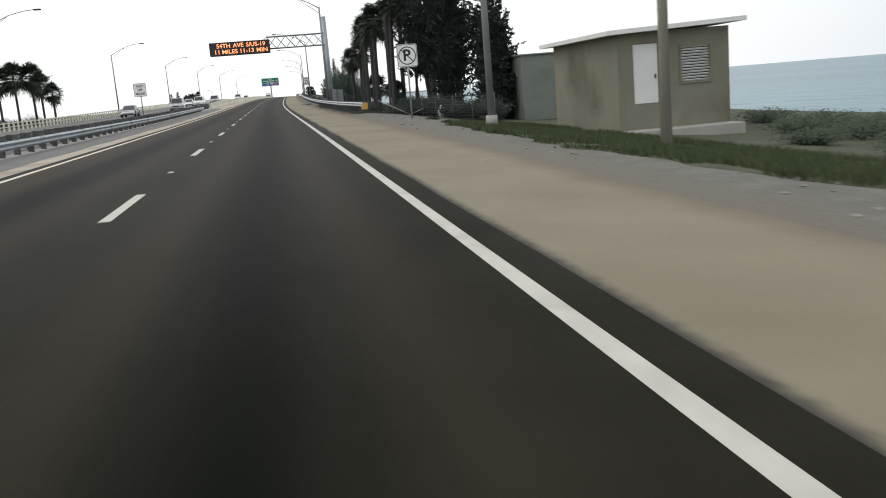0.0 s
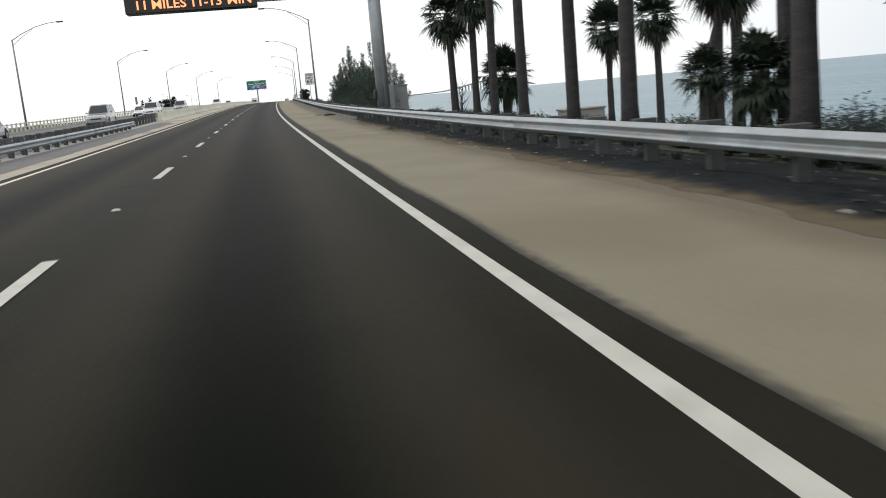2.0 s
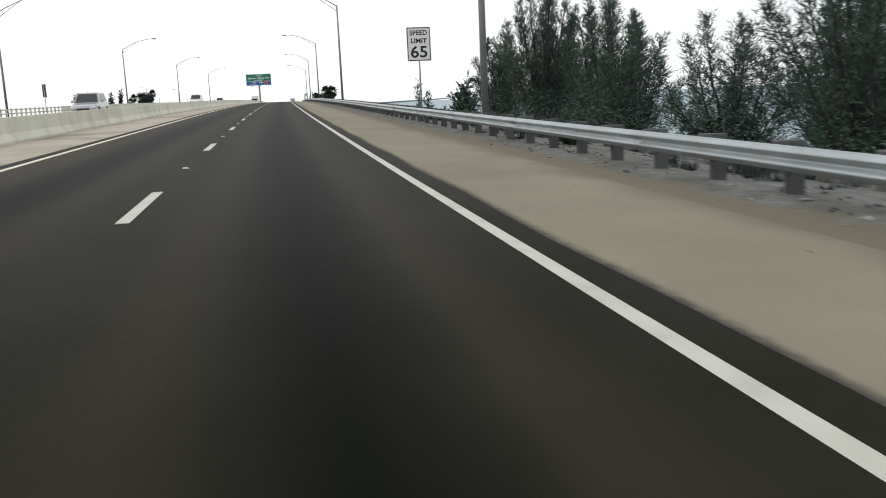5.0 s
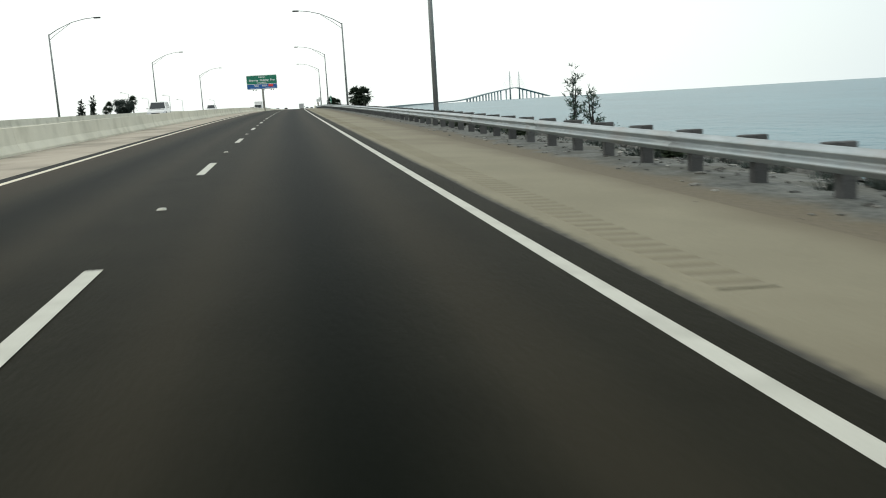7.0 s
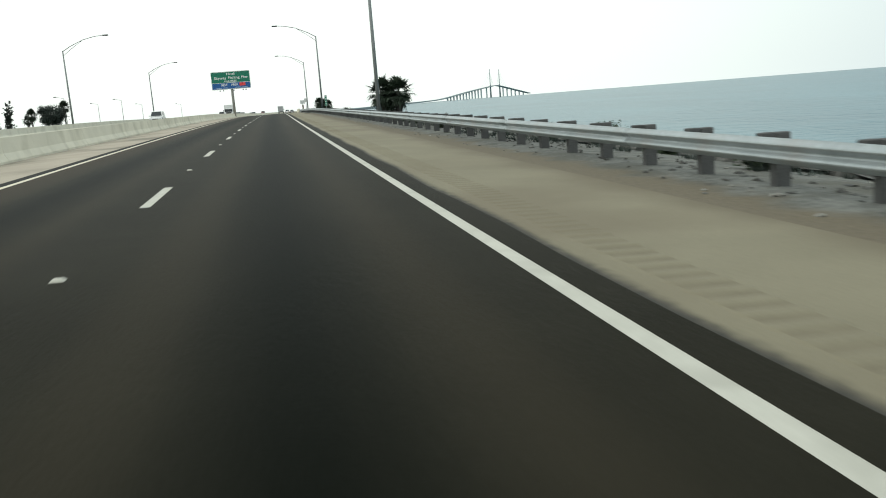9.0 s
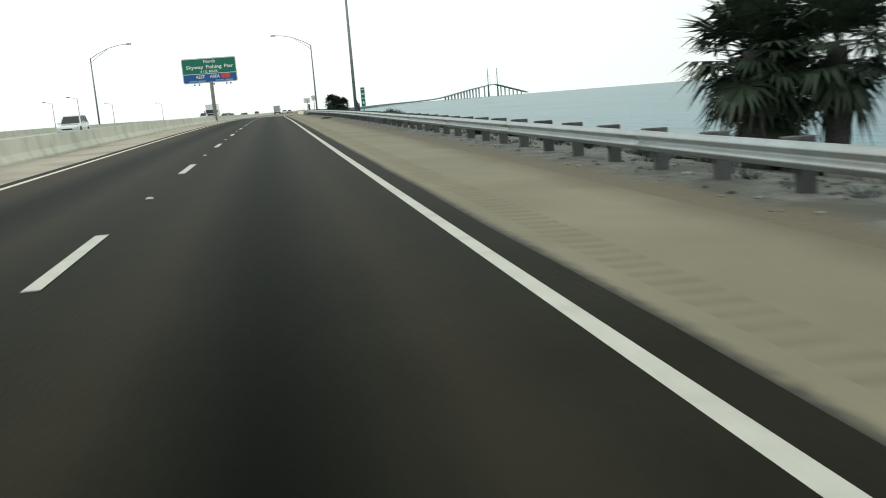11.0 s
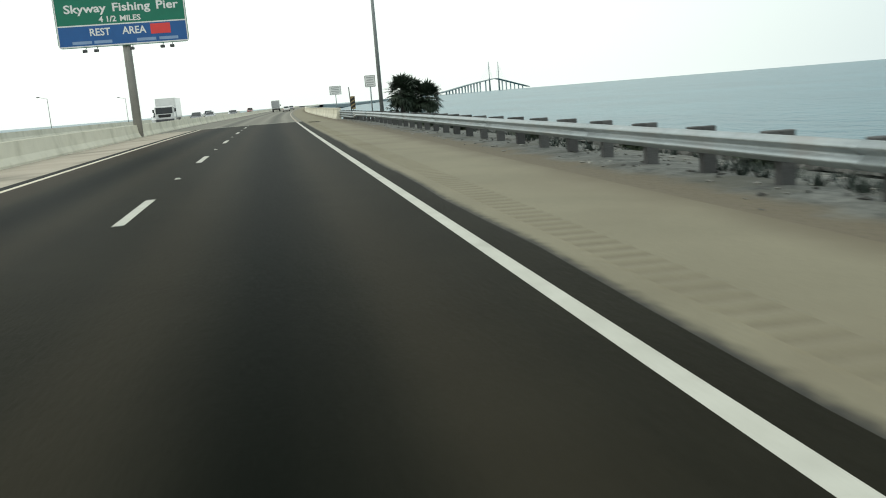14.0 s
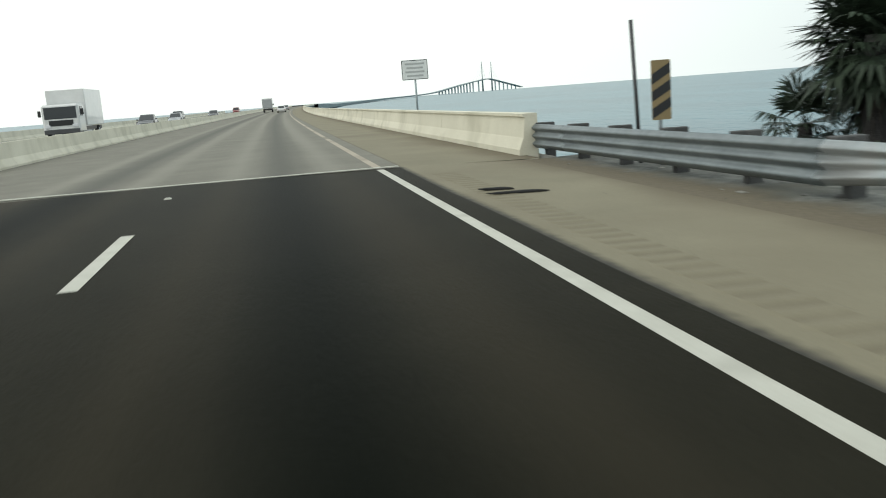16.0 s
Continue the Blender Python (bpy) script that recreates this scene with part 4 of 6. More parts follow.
# hazard marker at the parapet
hm = thing("hazard_marker", "striped yellow and black hazard marker", "road sign", at(4.17, 444.9, -0.2))
post(hm, 0, 0, 1.7, 0.03)
o = part("panel", plate(0.33, 0.94, 0.01, 0.02), M_YEL, hm)
o.location = (0, -0.01, 1.34)
for i in range(3):
    z = -0.31 + i * 0.27
    bm = bmesh.new()
    vsq = [bm.verts.new(c) for c in ((0.16, -0.009, z + 0.04), (0.16, -0.009, z + 0.20), (-0.16, -0.009, z + 0.02), (-0.16, -0.009, z - 0.14))]
    bm.faces.new(vsq)
    part("stripe", bm, M_BLACK, o)
tp = thing("marker_post", "thin dark delineator post", "post", at(4.1, 445.6, -0.2))
bm = bmesh.new()
tube(bm, [(0, 0, 0), (-0.10, 0, 2.5)], 0.035, 8)
part("shaft", bm, M_DARKM, tp)


# ================= building and shed =================
bl = thing("block_building", "low drab stucco block building with a pale flat roof", "building", at(9.95, 30.0, -0.85))
W_, D_, H_ = 4.05, 6.7, 3.40
t_ = 0.2


def wall_boxes(name, boxes, material, parent):
    bm = bmesh.new()
    for sz, lc in boxes:
        box(bm, sz, lc)
    return part(name, bm, material, parent)


wall_boxes("road_wall", [((t_, D_ - 0.004, H_), (t_ / 2, D_ / 2, H_ / 2))], M_BUILD, bl)
wall_boxes("rear_wall", [((t_, D_ - 0.004, H_), (W_ - t_ / 2, D_ / 2, H_ / 2)), ((W_ - 2 * t_ - 0.004, t_, H_), (W_ / 2, D_ - t_ / 2, H_ / 2))], M_BUILD, bl)
# front wall with a doorway and a vent opening
dx0, dx1, dz = 0.55, 1.45, 3.0
vx0, vx1, vz0, vz1 = 2.25, 3.35, 1.6, 2.85


def pierced_wall(name, xs, zs, holes, t, material, parent):
    """One wall in the xz plane with rectangular openings right through it."""
    bm = bmesh.new()
    v = {(i, j, k): bm.verts.new((x, k * t, z)) for i, x in enumerate(xs) for j, z in enumerate(zs) for k in (0, 1)}
    solid = {(i, j) for i in range(len(xs) - 1) for j in range(len(zs) - 1)} - set(holes)
    for i, j in solid:
        for k in (0, 1):
            bm.faces.new([v[p + (k,)] for p in ((i, j), (i + 1, j), (i + 1, j + 1), (i, j + 1))])
        for (p, q), nb in ((((i, j), (i + 1, j)), (i, j - 1)), (((i, j + 1), (i + 1, j + 1)), (i, j + 1)), (((i, j), (i, j + 1)), (i - 1, j)), (((i + 1, j), (i + 1, j + 1)), (i + 1, j))):
            if nb not in solid:
                bm.faces.new((v[p + (0,)], v[q + (0,)], v[q + (1,)], v[p + (1,)]))
    bmesh.ops.delete(bm, geom=[q for q in bm.verts if not q.link_faces], context="VERTS")
    bmesh.ops.recalc_face_normals(bm, faces=bm.faces)
    return part(name, bm, material, parent)


pierced_wall("front_wall", [t_ + 0.002, dx0, dx1, vx0, vx1, W_ - t_ - 0.002], [0, 1.0, vz0, vz1, dz, H_], [(1, 1), (1, 2), (1, 3), (3, 2)], t_, M_BUILD, bl)
bm = bmesh.new()
box(bm, (dx1 - dx0 - 0.02, 0.05, dz - 1.02), ((dx0 + dx1) / 2, 0.06, (dz + 1.0) / 2), bevel=0.008)
dr = part("door", bm, M_DOORW, bl, "white metal door")
bm = bmesh.new()
box(bm, (0.04, 0.06, 0.14), (dx1 - 0.12, 0.0, 1.9))
part("handle", bm, M_DARKM, dr)
bm = bmesh.new()
box(bm, (vx1 - vx0 + 0.1, 0.05, 0.06), ((vx0 + vx1) / 2, -0.02, vz0))
box(bm, (vx1 - vx0 + 0.1, 0.05, 0.06), ((vx0 + vx1) / 2, -0.02, vz1))
box(bm, (0.06, 0.05, vz1 - vz0), (vx0, -0.02, (vz0 + vz1) / 2))
box(bm, (0.06, 0.05, vz1 - vz0), (vx1, -0.02, (vz0 + vz1) / 2))
vf = part("vent_frame", bm, M_BUILD, bl)
bm = bmesh.new()
box(bm, (vx1 - vx0, 0.02, 0.062), (0, 0, 0), rot=Matrix.Rotation(radians(40), 3, "X"))
sl_me = None
for i in range(13):
    if sl_me is None:
        o = part("vent_slat", bm, M_DOORW, vf)
        sl_me = o.data
    else:
        o = new("vent_slat", sl_me)
        o.parent = vf
    o.location = ((vx0 + vx1) / 2, 0.03, vz0 + 0.07 + i * 0.094)
bm = bmesh.new()
box(bm, (vx1 - vx0, 0.02, vz1 - vz0), ((vx0 + vx1) / 2, 0.16, (vz0 + vz1) / 2))
part("vent_backing", bm, M_BLACK, vf)
bm = bmesh.new()
box(bm, (W_ + 0.95, D_ + 0.8, 0.16), (W_ / 2, D_ / 2, 0), rot=Matrix.Rotation(radians(-2.2), 3, "Y"), bevel=0.01)
o = part("roof_slab", bm, M_ROOF, bl, "pale concrete roof slab")
o.location = (0, 0, H_ + 0.1)
bm = bmesh.new()
box(bm, (W_, 1.0, 0.42), (W_ / 2, -0.52, -0.06), bevel=0.02)
part("doorstep", bm, M_CONC_D, bl, "concrete apron")

sh = thing("shed", "grey-green flat-topped shed behind the fence", "shed", at(12.15, 49.0, -1.05))
bm = bmesh.new()
box(bm, (3.05, 4.5, 3.55), (1.525, 2.25, 1.775), bevel=0.01)
part("wall", bm, M_BUILD2, sh)
bm = bmesh.new()
box(bm, (3.25, 4.7, 0.08), (1.525, 2.25, 3.6), bevel=0.01)
part("roof", bm, M_BUILD2, sh)
bm = bmesh.new()
tube(bm, [(3.07, -0.08, 0), (3.07, -0.08, 3.5)], 0.05, 8)
part("downpipe", bm, M_WHITE, sh, "white downpipe")

# ================= fence =================
fe = thing("wire_fence", "thin galvanised fence posts with brace rails", "fence", at(7.2, 45, -0.5))
finv = fe.matrix_world.inverted()


def fpipe(name, a, b, r=0.028, label=""):
    bm = bmesh.new()
    tube(bm, [finv @ rp(*a), finv @ rp(*b)], r, 8)
    return part(name, bm, M_GALV if name == "brace" else M_POST, fe, label)


FP_ = [(9.6, 45.5), (9.0, 48.0), (8.5, 50.6), (8.0, 53.2), (7.6, 55.6), (7.2, 57.6), (6.2, 58.9), (5.45, 59.9)]
for la, y in FP_:
    fpipe("fence_post", (la, y, -0.75), (la, y, 0.72))
fpipe("brace", (5.45, 59.9, 0.6), (7.15, 57.7, -0.42), 0.022)
fpipe("brace", (7.15, 57.7, -0.42), (7.65, 55.2, 0.0), 0.02)
for i in range(9):
    z = -0.6 + i * 0.15
    bm = bmesh.new()
    tube(bm, [finv @ rp(la, y, z) for la, y in FP_], 0.004, 4, cap=False)
    part("fence_wire", bm, M_DARKM, fe)
bg = thing("plastic_bag", "crumpled white plastic sheet caught on the fence", "plastic bag", at(8.5, 54.3, -0.62))
bm = bmesh.new()
bmesh.ops.create_icosphere(bm, subdivisions=3, radius=0.3)
for v in bm.verts:
    k = 1.0 - 1.5 * max(0.0, v.co.z)
    v.co = Vector((v.co.x * 0.62 * k, v.co.y * 0.5 * k, v.co.z * 1.15 + 0.33)) + noise.noise_vector(v.co * 6) * 0.09
part("sheet", bm, M_WHITE, bg)


# ================= plants =================
def leafmesh(name, tris, material, parent):
    vs = [c for t in tris for c in t]
    fs = [(3 * i, 3 * i + 1, 3 * i + 2) for i in range(len(tris))]
    me = bpy.data.meshes.new(name)
    me.from_pydata(vs, [], fs)
    return mesh_ob(name, me, material, parent)


def fan_leaf(rnd, origin, direction, L, tris, blades=13, droop=0.35):
    """A fan palm leaf: stalk and a spread of narrow folded blades."""
    d = Vector(direction).normalized()
    up = Vector((0, 0, 1))
    side = d.cross(up)
    side = side.normalized() if side.length > 0.01 else Vector((1, 0, 0))
    nrm = side.cross(d).normalized()
    hub = origin + d * L * 0.48 - up * droop * L * 0.16
    w = 0.018
    tris.append((origin - side * w, origin + side * w, hub))
    for k in range(blades):
        a = radians(-105 + 210 * k / (blades - 1) + rnd.uniform(-5, 5))
        bd = d * math.cos(a) + side * math.sin(a)
        ln_ = L * (0.55 - 0.12 * abs(math.sin(a))) * rnd.uniform(0.85, 1.1)
        mid = hub + bd * ln_ * 0.55 + nrm * 0.02
        tip = hub + bd * ln_ - up * ln_ * droop * rnd.uniform(0.4, 1.5)
        pw = (bd.cross(nrm)).normalized() * ln_ * 0.06
        tris.append((hub, mid - pw, mid + pw))
        tris.append((mid - pw, tip, mid + pw))


def palm(name, label, m, h, L, leaves=34, lean=(0, 0), seed=0, low=-45, trunk_r=0.15, dead=10, group=""):
    rnd = random.Random(seed)
    t = thing(name, label, "palm tree", m, group)
    top = Vector((lean[0], lean[1], h))
    bm = bmesh.new()
    pts, rad = [], []
    for i in range(8):
        u = i / 7
        pts.append((top.x * u * u, top.y * u * u, h * u - 0.15 * (i == 0)))
        rad.append(trunk_r * (1.12 - 0.25 * u) * rnd.uniform(0.94, 1.06) * (1.25 if i == 0 else 1))
    tube(bm, pts, rad, 10)
    part("trunk", bm, M_TRUNK, t)
    tris = []
    for i in range(leaves):
        az = i * 2.39996 + rnd.uniform(-0.3, 0.3)
        el = radians(low + (88 - low) * (i / leaves) ** 0.85)
        d = Vector((math.cos(az) * math.cos(el), math.sin(az) * math.cos(el), math.sin(el)))
        fan_leaf(rnd, top + Vector((0, 0, rnd.uniform(-0.15, 0.1))), d, L * rnd.uniform(0.8, 1.1), tris, blades=17, droop=rnd.uniform(0.08, 0.38))
    leafmesh("crown", tris, M_FROND, t)
    if dead:
        tris = []
        for i in range(dead):
            az = rnd.uniform(0, math.tau)
            el = radians(rnd.uniform(-85, -55))
            d = Vector((math.cos(az) * math.cos(el), math.sin(az) * math.cos(el), math.sin(el)))
            fan_leaf(rnd, top - Vector((0, 0, 0.2)), d, L * rnd.uniform(0.6, 0.85), tris, blades=9, droop=0.7)
        leafmesh("dead_skirt", tris, M_DEAD, t)
    return t


def pine(name, label, m, h, spread, seed=0, branches=70, stems=1, leafw=0.045, tufts=9, per=11, low=0.12, dens=1.0, up=0.75, category="tree", material=None, droop=0.0, lean=0.35, taper=0.72, leafl=1.0, fluff=0.10, thin=0.25, spray=0.55):
    """A feathery tree: tapered stems, limbs and many small sprays along them."""
    rnd = random.Random(seed)
    t = thing(name, label, category, m)
    bm, bl_, tris = bmesh.new(), bmesh.new(), []
    stem_pts = []
    for s in range(stems):
        lx, ly = (rnd.uniform(-lean, lean) * spread * (stems > 1), rnd.uniform(-lean, lean) * spread * (stems > 1))
        hh = h * (1 if s == 0 else rnd.uniform(0.65, 0.98))
        pts = [(lx * (i / 6) ** 0.8 + rnd.uniform(-0.05, 0.05), ly * (i / 6) ** 0.8 + rnd.uniform(-0.05, 0.05), hh * i / 6 - 0.2 * (i == 0)) for i in range(7)]
        r0 = (0.018 * hh + 0.03) * (0.4 if stems > 3 else 1)
        tube(bm, pts, [r0 * (1.05 - 0.92 * i / 6) for i in range(7)], 8)
        stem_pts.append((pts, hh))
    for b in range(branches):
        pts, hh = stem_pts[b % stems]
        u = low + (1 - low) * ((b + rnd.random()) / branches)
        f = u * 6
        i = min(int(f), 5)
        p = Vector(pts[i]).lerp(Vector(pts[i + 1]), f - i)
        az = b * 2.39996 + rnd.uniform(-0.5, 0.5)
        ln_ = (spread if stems < 6 else spread * 0.5) * (1.0 - taper * u) * rnd.uniform(0.55, 1.15) + 0.25
        el = up * rnd.uniform(0.55, 1.3)
        d = Vector((math.cos(az), math.sin(az), 0)) * math.cos(el) + Vector((0, 0, math.sin(el)))
        q = p + d * ln_ * 0.55
        e = q + (d + Vector((0, 0, 0.25 - droop))).normalized() * ln_ * 0.45
        tube(bl_, [p, q, e], [0.008 * ln_ + 0.008, 0.005 * ln_ + 0.004, 0.003], 5, cap=False)
        n = max(3, int(tufts * dens * (0.5 + 0.5 * ln_ / spread) * (1.25 - thin * u)))
        for k in range(n):
            w = 0.22 + 0.8 * (k + rnd.random()) / n
            c = p.lerp(q, w / 0.55) if w < 0.55 else q.lerp(e, min(1.05, (w - 0.55) / 0.45))
            tw = (d * 0.7 + Vector((rnd.gauss(0, 0.6), rnd.gauss(0, 0.6), rnd.gauss(0.15 - droop, 0.5)))).normalized()
            c = c + Vector((rnd.gauss(0, fluff), rnd.gauss(0, fluff), rnd.gauss(0, fluff)))
            for j in range(per):
                o_ = c + tw * rnd.uniform(-0.12, 0.30) * (0.5 + 0.1 * spread)
                g = (tw + Vector((rnd.gauss(0, spray), rnd.gauss(0, spray), rnd.gauss(0, spray)))).normalized()
                sd = g.orthogonal().normalized()
                sd.rotate(Matrix.Rotation(rnd.uniform(0, 6.28), 3, g))
                le = rnd.uniform(0.16, 0.38) * leafl
                tris.append((o_ - sd * leafw, o_ + sd * leafw, o_ + g * le))
    part("trunk", bm, M_BARK, t)
    part("branchwork", bl_, M_BARK, t)
    if tris:
        leafmesh("foliage", tris, material or M_NEEDLE, t)
    return t


def shrub(label, m, w, h, seed=0, n=420, material=None):
    """Low bush: leaning stems, each with small leaves in clumps, fuller towards the outline."""
    rnd = random.Random(seed)
    t = thing("shrub", label, "shrub", m)
    bm = bmesh.new()
    tris = []
    leaf = 0.85 if n > 3000 else 0.6 if n > 1000 else 0.75
    for s in range(11):
        az, sp = s * 2.39996 + rnd.uniform(-0.4, 0.4), math.sqrt((s + 0.5) / 11) * 0.85
        e = Vector((math.cos(az) * w / 2 * sp, math.sin(az) * w / 2 * sp, h * (1.0 - 0.45 * sp * sp) * rnd.uniform(0.75, 1.0)))
        tube(bm, [(0, 0, -0.1), e * 0.5 + Vector((0, 0, 0.05)), e], [0.02, 0.014, 0.005], 5, cap=False)
        for k in range(n // 6):
            u = rnd.uniform(0.15, 1.02)
            c = e * u + Vector((rnd.gauss(0, w * 0.085), rnd.gauss(0, w * 0.085), rnd.gauss(0, h * 0.09)))
            c.z = max(c.z, 0.03)
            g = (Vector((rnd.gauss(0, 1), rnd.gauss(0, 1), rnd.gauss(0.4, 0.8)))).normalized()
            sd = g.orthogonal().normalized() * rnd.uniform(0.02, 0.045) * leaf
            tris.append((c - sd, c + sd, c + g * rnd.uniform(0.09, 0.2) * leaf))
    part("branchwork", bm, M_BARK, t)
    leafmesh("foliage", tris, material or M_SHRUB, t)
    return t


def gz(lat, y):
    if y < 128:
        return float(np.interp(lat, [3.3, 4.2, 5.6] + bank_lats(y), [-0.078, -0.06, -0.2] + BANK_Z))
    return float(np.interp(lat, [3.3, 4.2, 5.6, 7.0, 8.6, 10.5, 12.5], [-0.078, -0.06, -0.2, -0.46, -0.8, -1.6, -2.3]))


def on(lat, y, turn=0.0):
    return at(lat, y, gz(lat, y), turn)


# tall palms beside the guardrail
PALMS = [
    (7.2, 94.8, 5.0, 1.5, 0.16, 0.0), (8.0, 94.0, 5.8, 1.6, 0.16, 0.1), (7.9, 90.6, 7.2, 1.5, 0.17, 0.15), (7.7, 85.9, 7.5, 1.6, 0.18, 0.1), (7.75, 81.0, 7.4, 1.5, 0.18, 0.1),
    (7.45, 76.2, 7.6, 1.6, 0.19, 0.1), (9.0, 79.6, 7.3, 1.6, 0.17, 0.0), (7.7, 69.4, 8.5, 1.3, 0.21, 0.1), (9.0, 72.0, 8.0, 1.3, 0.17, 0.2), (7.5, 66.6, 7.8, 1.2, 0.17, 0.2),
    (15.9, 98.0, 4.8, 1.6, 0.15, 0.0), (19.2, 99.4, 6.2, 1.7, 0.19, 0.0), (15.0, 86.8, 5.4, 1.5, 0.17, 1.3), (17.0, 87.8, 8.0, 1.25, 0.21, -0.1), (14.0, 75.0, 7.5, 1.25, 0.2, 1.0), (13.0, 82.0, 5.2, 1.5, 0.17, 0.2)]
for i, (la, y, h, L, r, ln) in enumerate(PALMS):
    palm("cabbage_palm", "tall cabbage palm with a bare dark trunk" if h > 6 else "cabbage palm with a ragged low crown", on(la, y), h, L, leaves=66 if h > 7 else 84, low=-66, dead=16 if h > 7 else 22, seed=i + 1, lean=(ln, 0.2 * math.cos(i * 1.7)), trunk_r=r, group="palms by the guardrail")
palm("cabbage_palm", "young cabbage palm with fronds near the ground", on(9.5, 94.4), 2.4, 1.55, leaves=110, seed=31, low=-60, trunk_r=0.2, dead=8)
palm("cabbage_palm", "young cabbage palm with fronds near the ground", on(8.2, 73.7), 1.75, 0.8, leaves=64, seed=32, low=-50, trunk_r=0.2, dead=4)
palm("cabbage_palm", "young cabbage palm with fronds near the ground", on(8.5, 72.1), 1.75, 1.05, leaves=90, seed=39, low=-70, trunk_r=0.22, dead=4)
for la, y, L, sd in ((6.6, 110.9, 0.75, 42), (6.4, 109.4, 0.85, 43), (7.0, 108.6, 0.7, 44)):
    palm("saw_palmetto", "low spiky palmetto clump behind the guardrail", on(la, y), 0.35, L, leaves=34, seed=sd, low=-20, trunk_r=0.1, dead=2)
palm("cabbage_palm", "low bushy cabbage palm behind the guardrail", on(6.75, 311.9), 2.1, 1.5, leaves=66, seed=33, low=-70, trunk_r=0.2, dead=6)
palm("cabbage_palm", "low bushy cabbage palm behind the guardrail", on(7.9, 311.2), 2.3, 1.45, leaves=70, seed=37, low=-66, trunk_r=0.2, dead=6)
palm("cabbage_palm", "low bushy cabbage palm behind the guardrail", on(7.3, 312.3), 1.5, 1.4, leaves=60, seed=41, low=-70, trunk_r=0.18, dead=0)
palm("cabbage_palm", "low bushy cabbage palm near the bridge", on(7.85, 444.6), 2.4, 1.5, leaves=84, seed=34, low=-65, trunk_r=0.2, dead=5)
palm("cabbage_palm", "low bushy cabbage palm near the bridge", on(9.75, 444.3), 2.4, 1.45, leaves=84, seed=35, low=-65, trunk_r=0.2, dead=5)
palm("cabbage_palm", "low bushy cabbage palm near the bridge", on(8.8, 445.2), 2.2, 1.55, leaves=120, seed=38, low=-65, trunk_r=0.18, dead=0)
palm("cabbage_palm", "small leaning cabbage palm", on(7.6, 446.2), 0.9, 1.1, leaves=24, seed=36, low=-30, trunk_r=0.15, dead=0)

# dense dark trees behind the fence
DENSE = [(9.6, 62.0, 9.2, 2.7, 0.32), (11.2, 67.0, 10.0, 3.2, 0.42), (9.8, 57.4, 8.6, 1.3, 0.12), (12.6, 57.5, 8.5, 2.3, 0.40), (10.6, 60.6, 8.0, 2.1, 0.22), (11.2, 50.9, 5.2, 1.25, 0.02), (11.5, 52.6, 5.6, 1.3, 0.02), (9.9, 64.5, 8.6, 2.8, 0.34), (9.2, 66.4, 8.6, 1.6, 0.30), (12.6, 72.5, 9.0, 2.6, 0.35)]
for i, (la, y, h, sp, lo) in enumerate(DENSE):
    pine("australian_pine", "dense dark feathery tree behind the fence", on(la, y), h, sp, seed=50 + i, branches=100, stems=1 if sp < 2.3 else 2, leafw=0.034, tufts=13, per=26, low=lo, up=0.25 if sp < 1.2 else 0.45, leafl=0.55, taper=0.5, material=M_DARKLEAF)
for i in range(22):
    y_ = 47.5 + 1.05 * i
    la_ = float(np.interp(y_, [45.5, 50.6, 57.6, 60, 64], [10.4, 9.4, 8.3, 8.2, 8.6])) + 0.4 * math.sin(i * 2.4)
    shrub("dense dark undergrowth along the fence", on(la_, y_), 2.3, 1.2 + 0.45 * math.sin(i * 1.7) * math.sin(i * 0.9), seed=700 + i, n=1900, material=M_DARKLEAF)
# trees by the speed limit sign


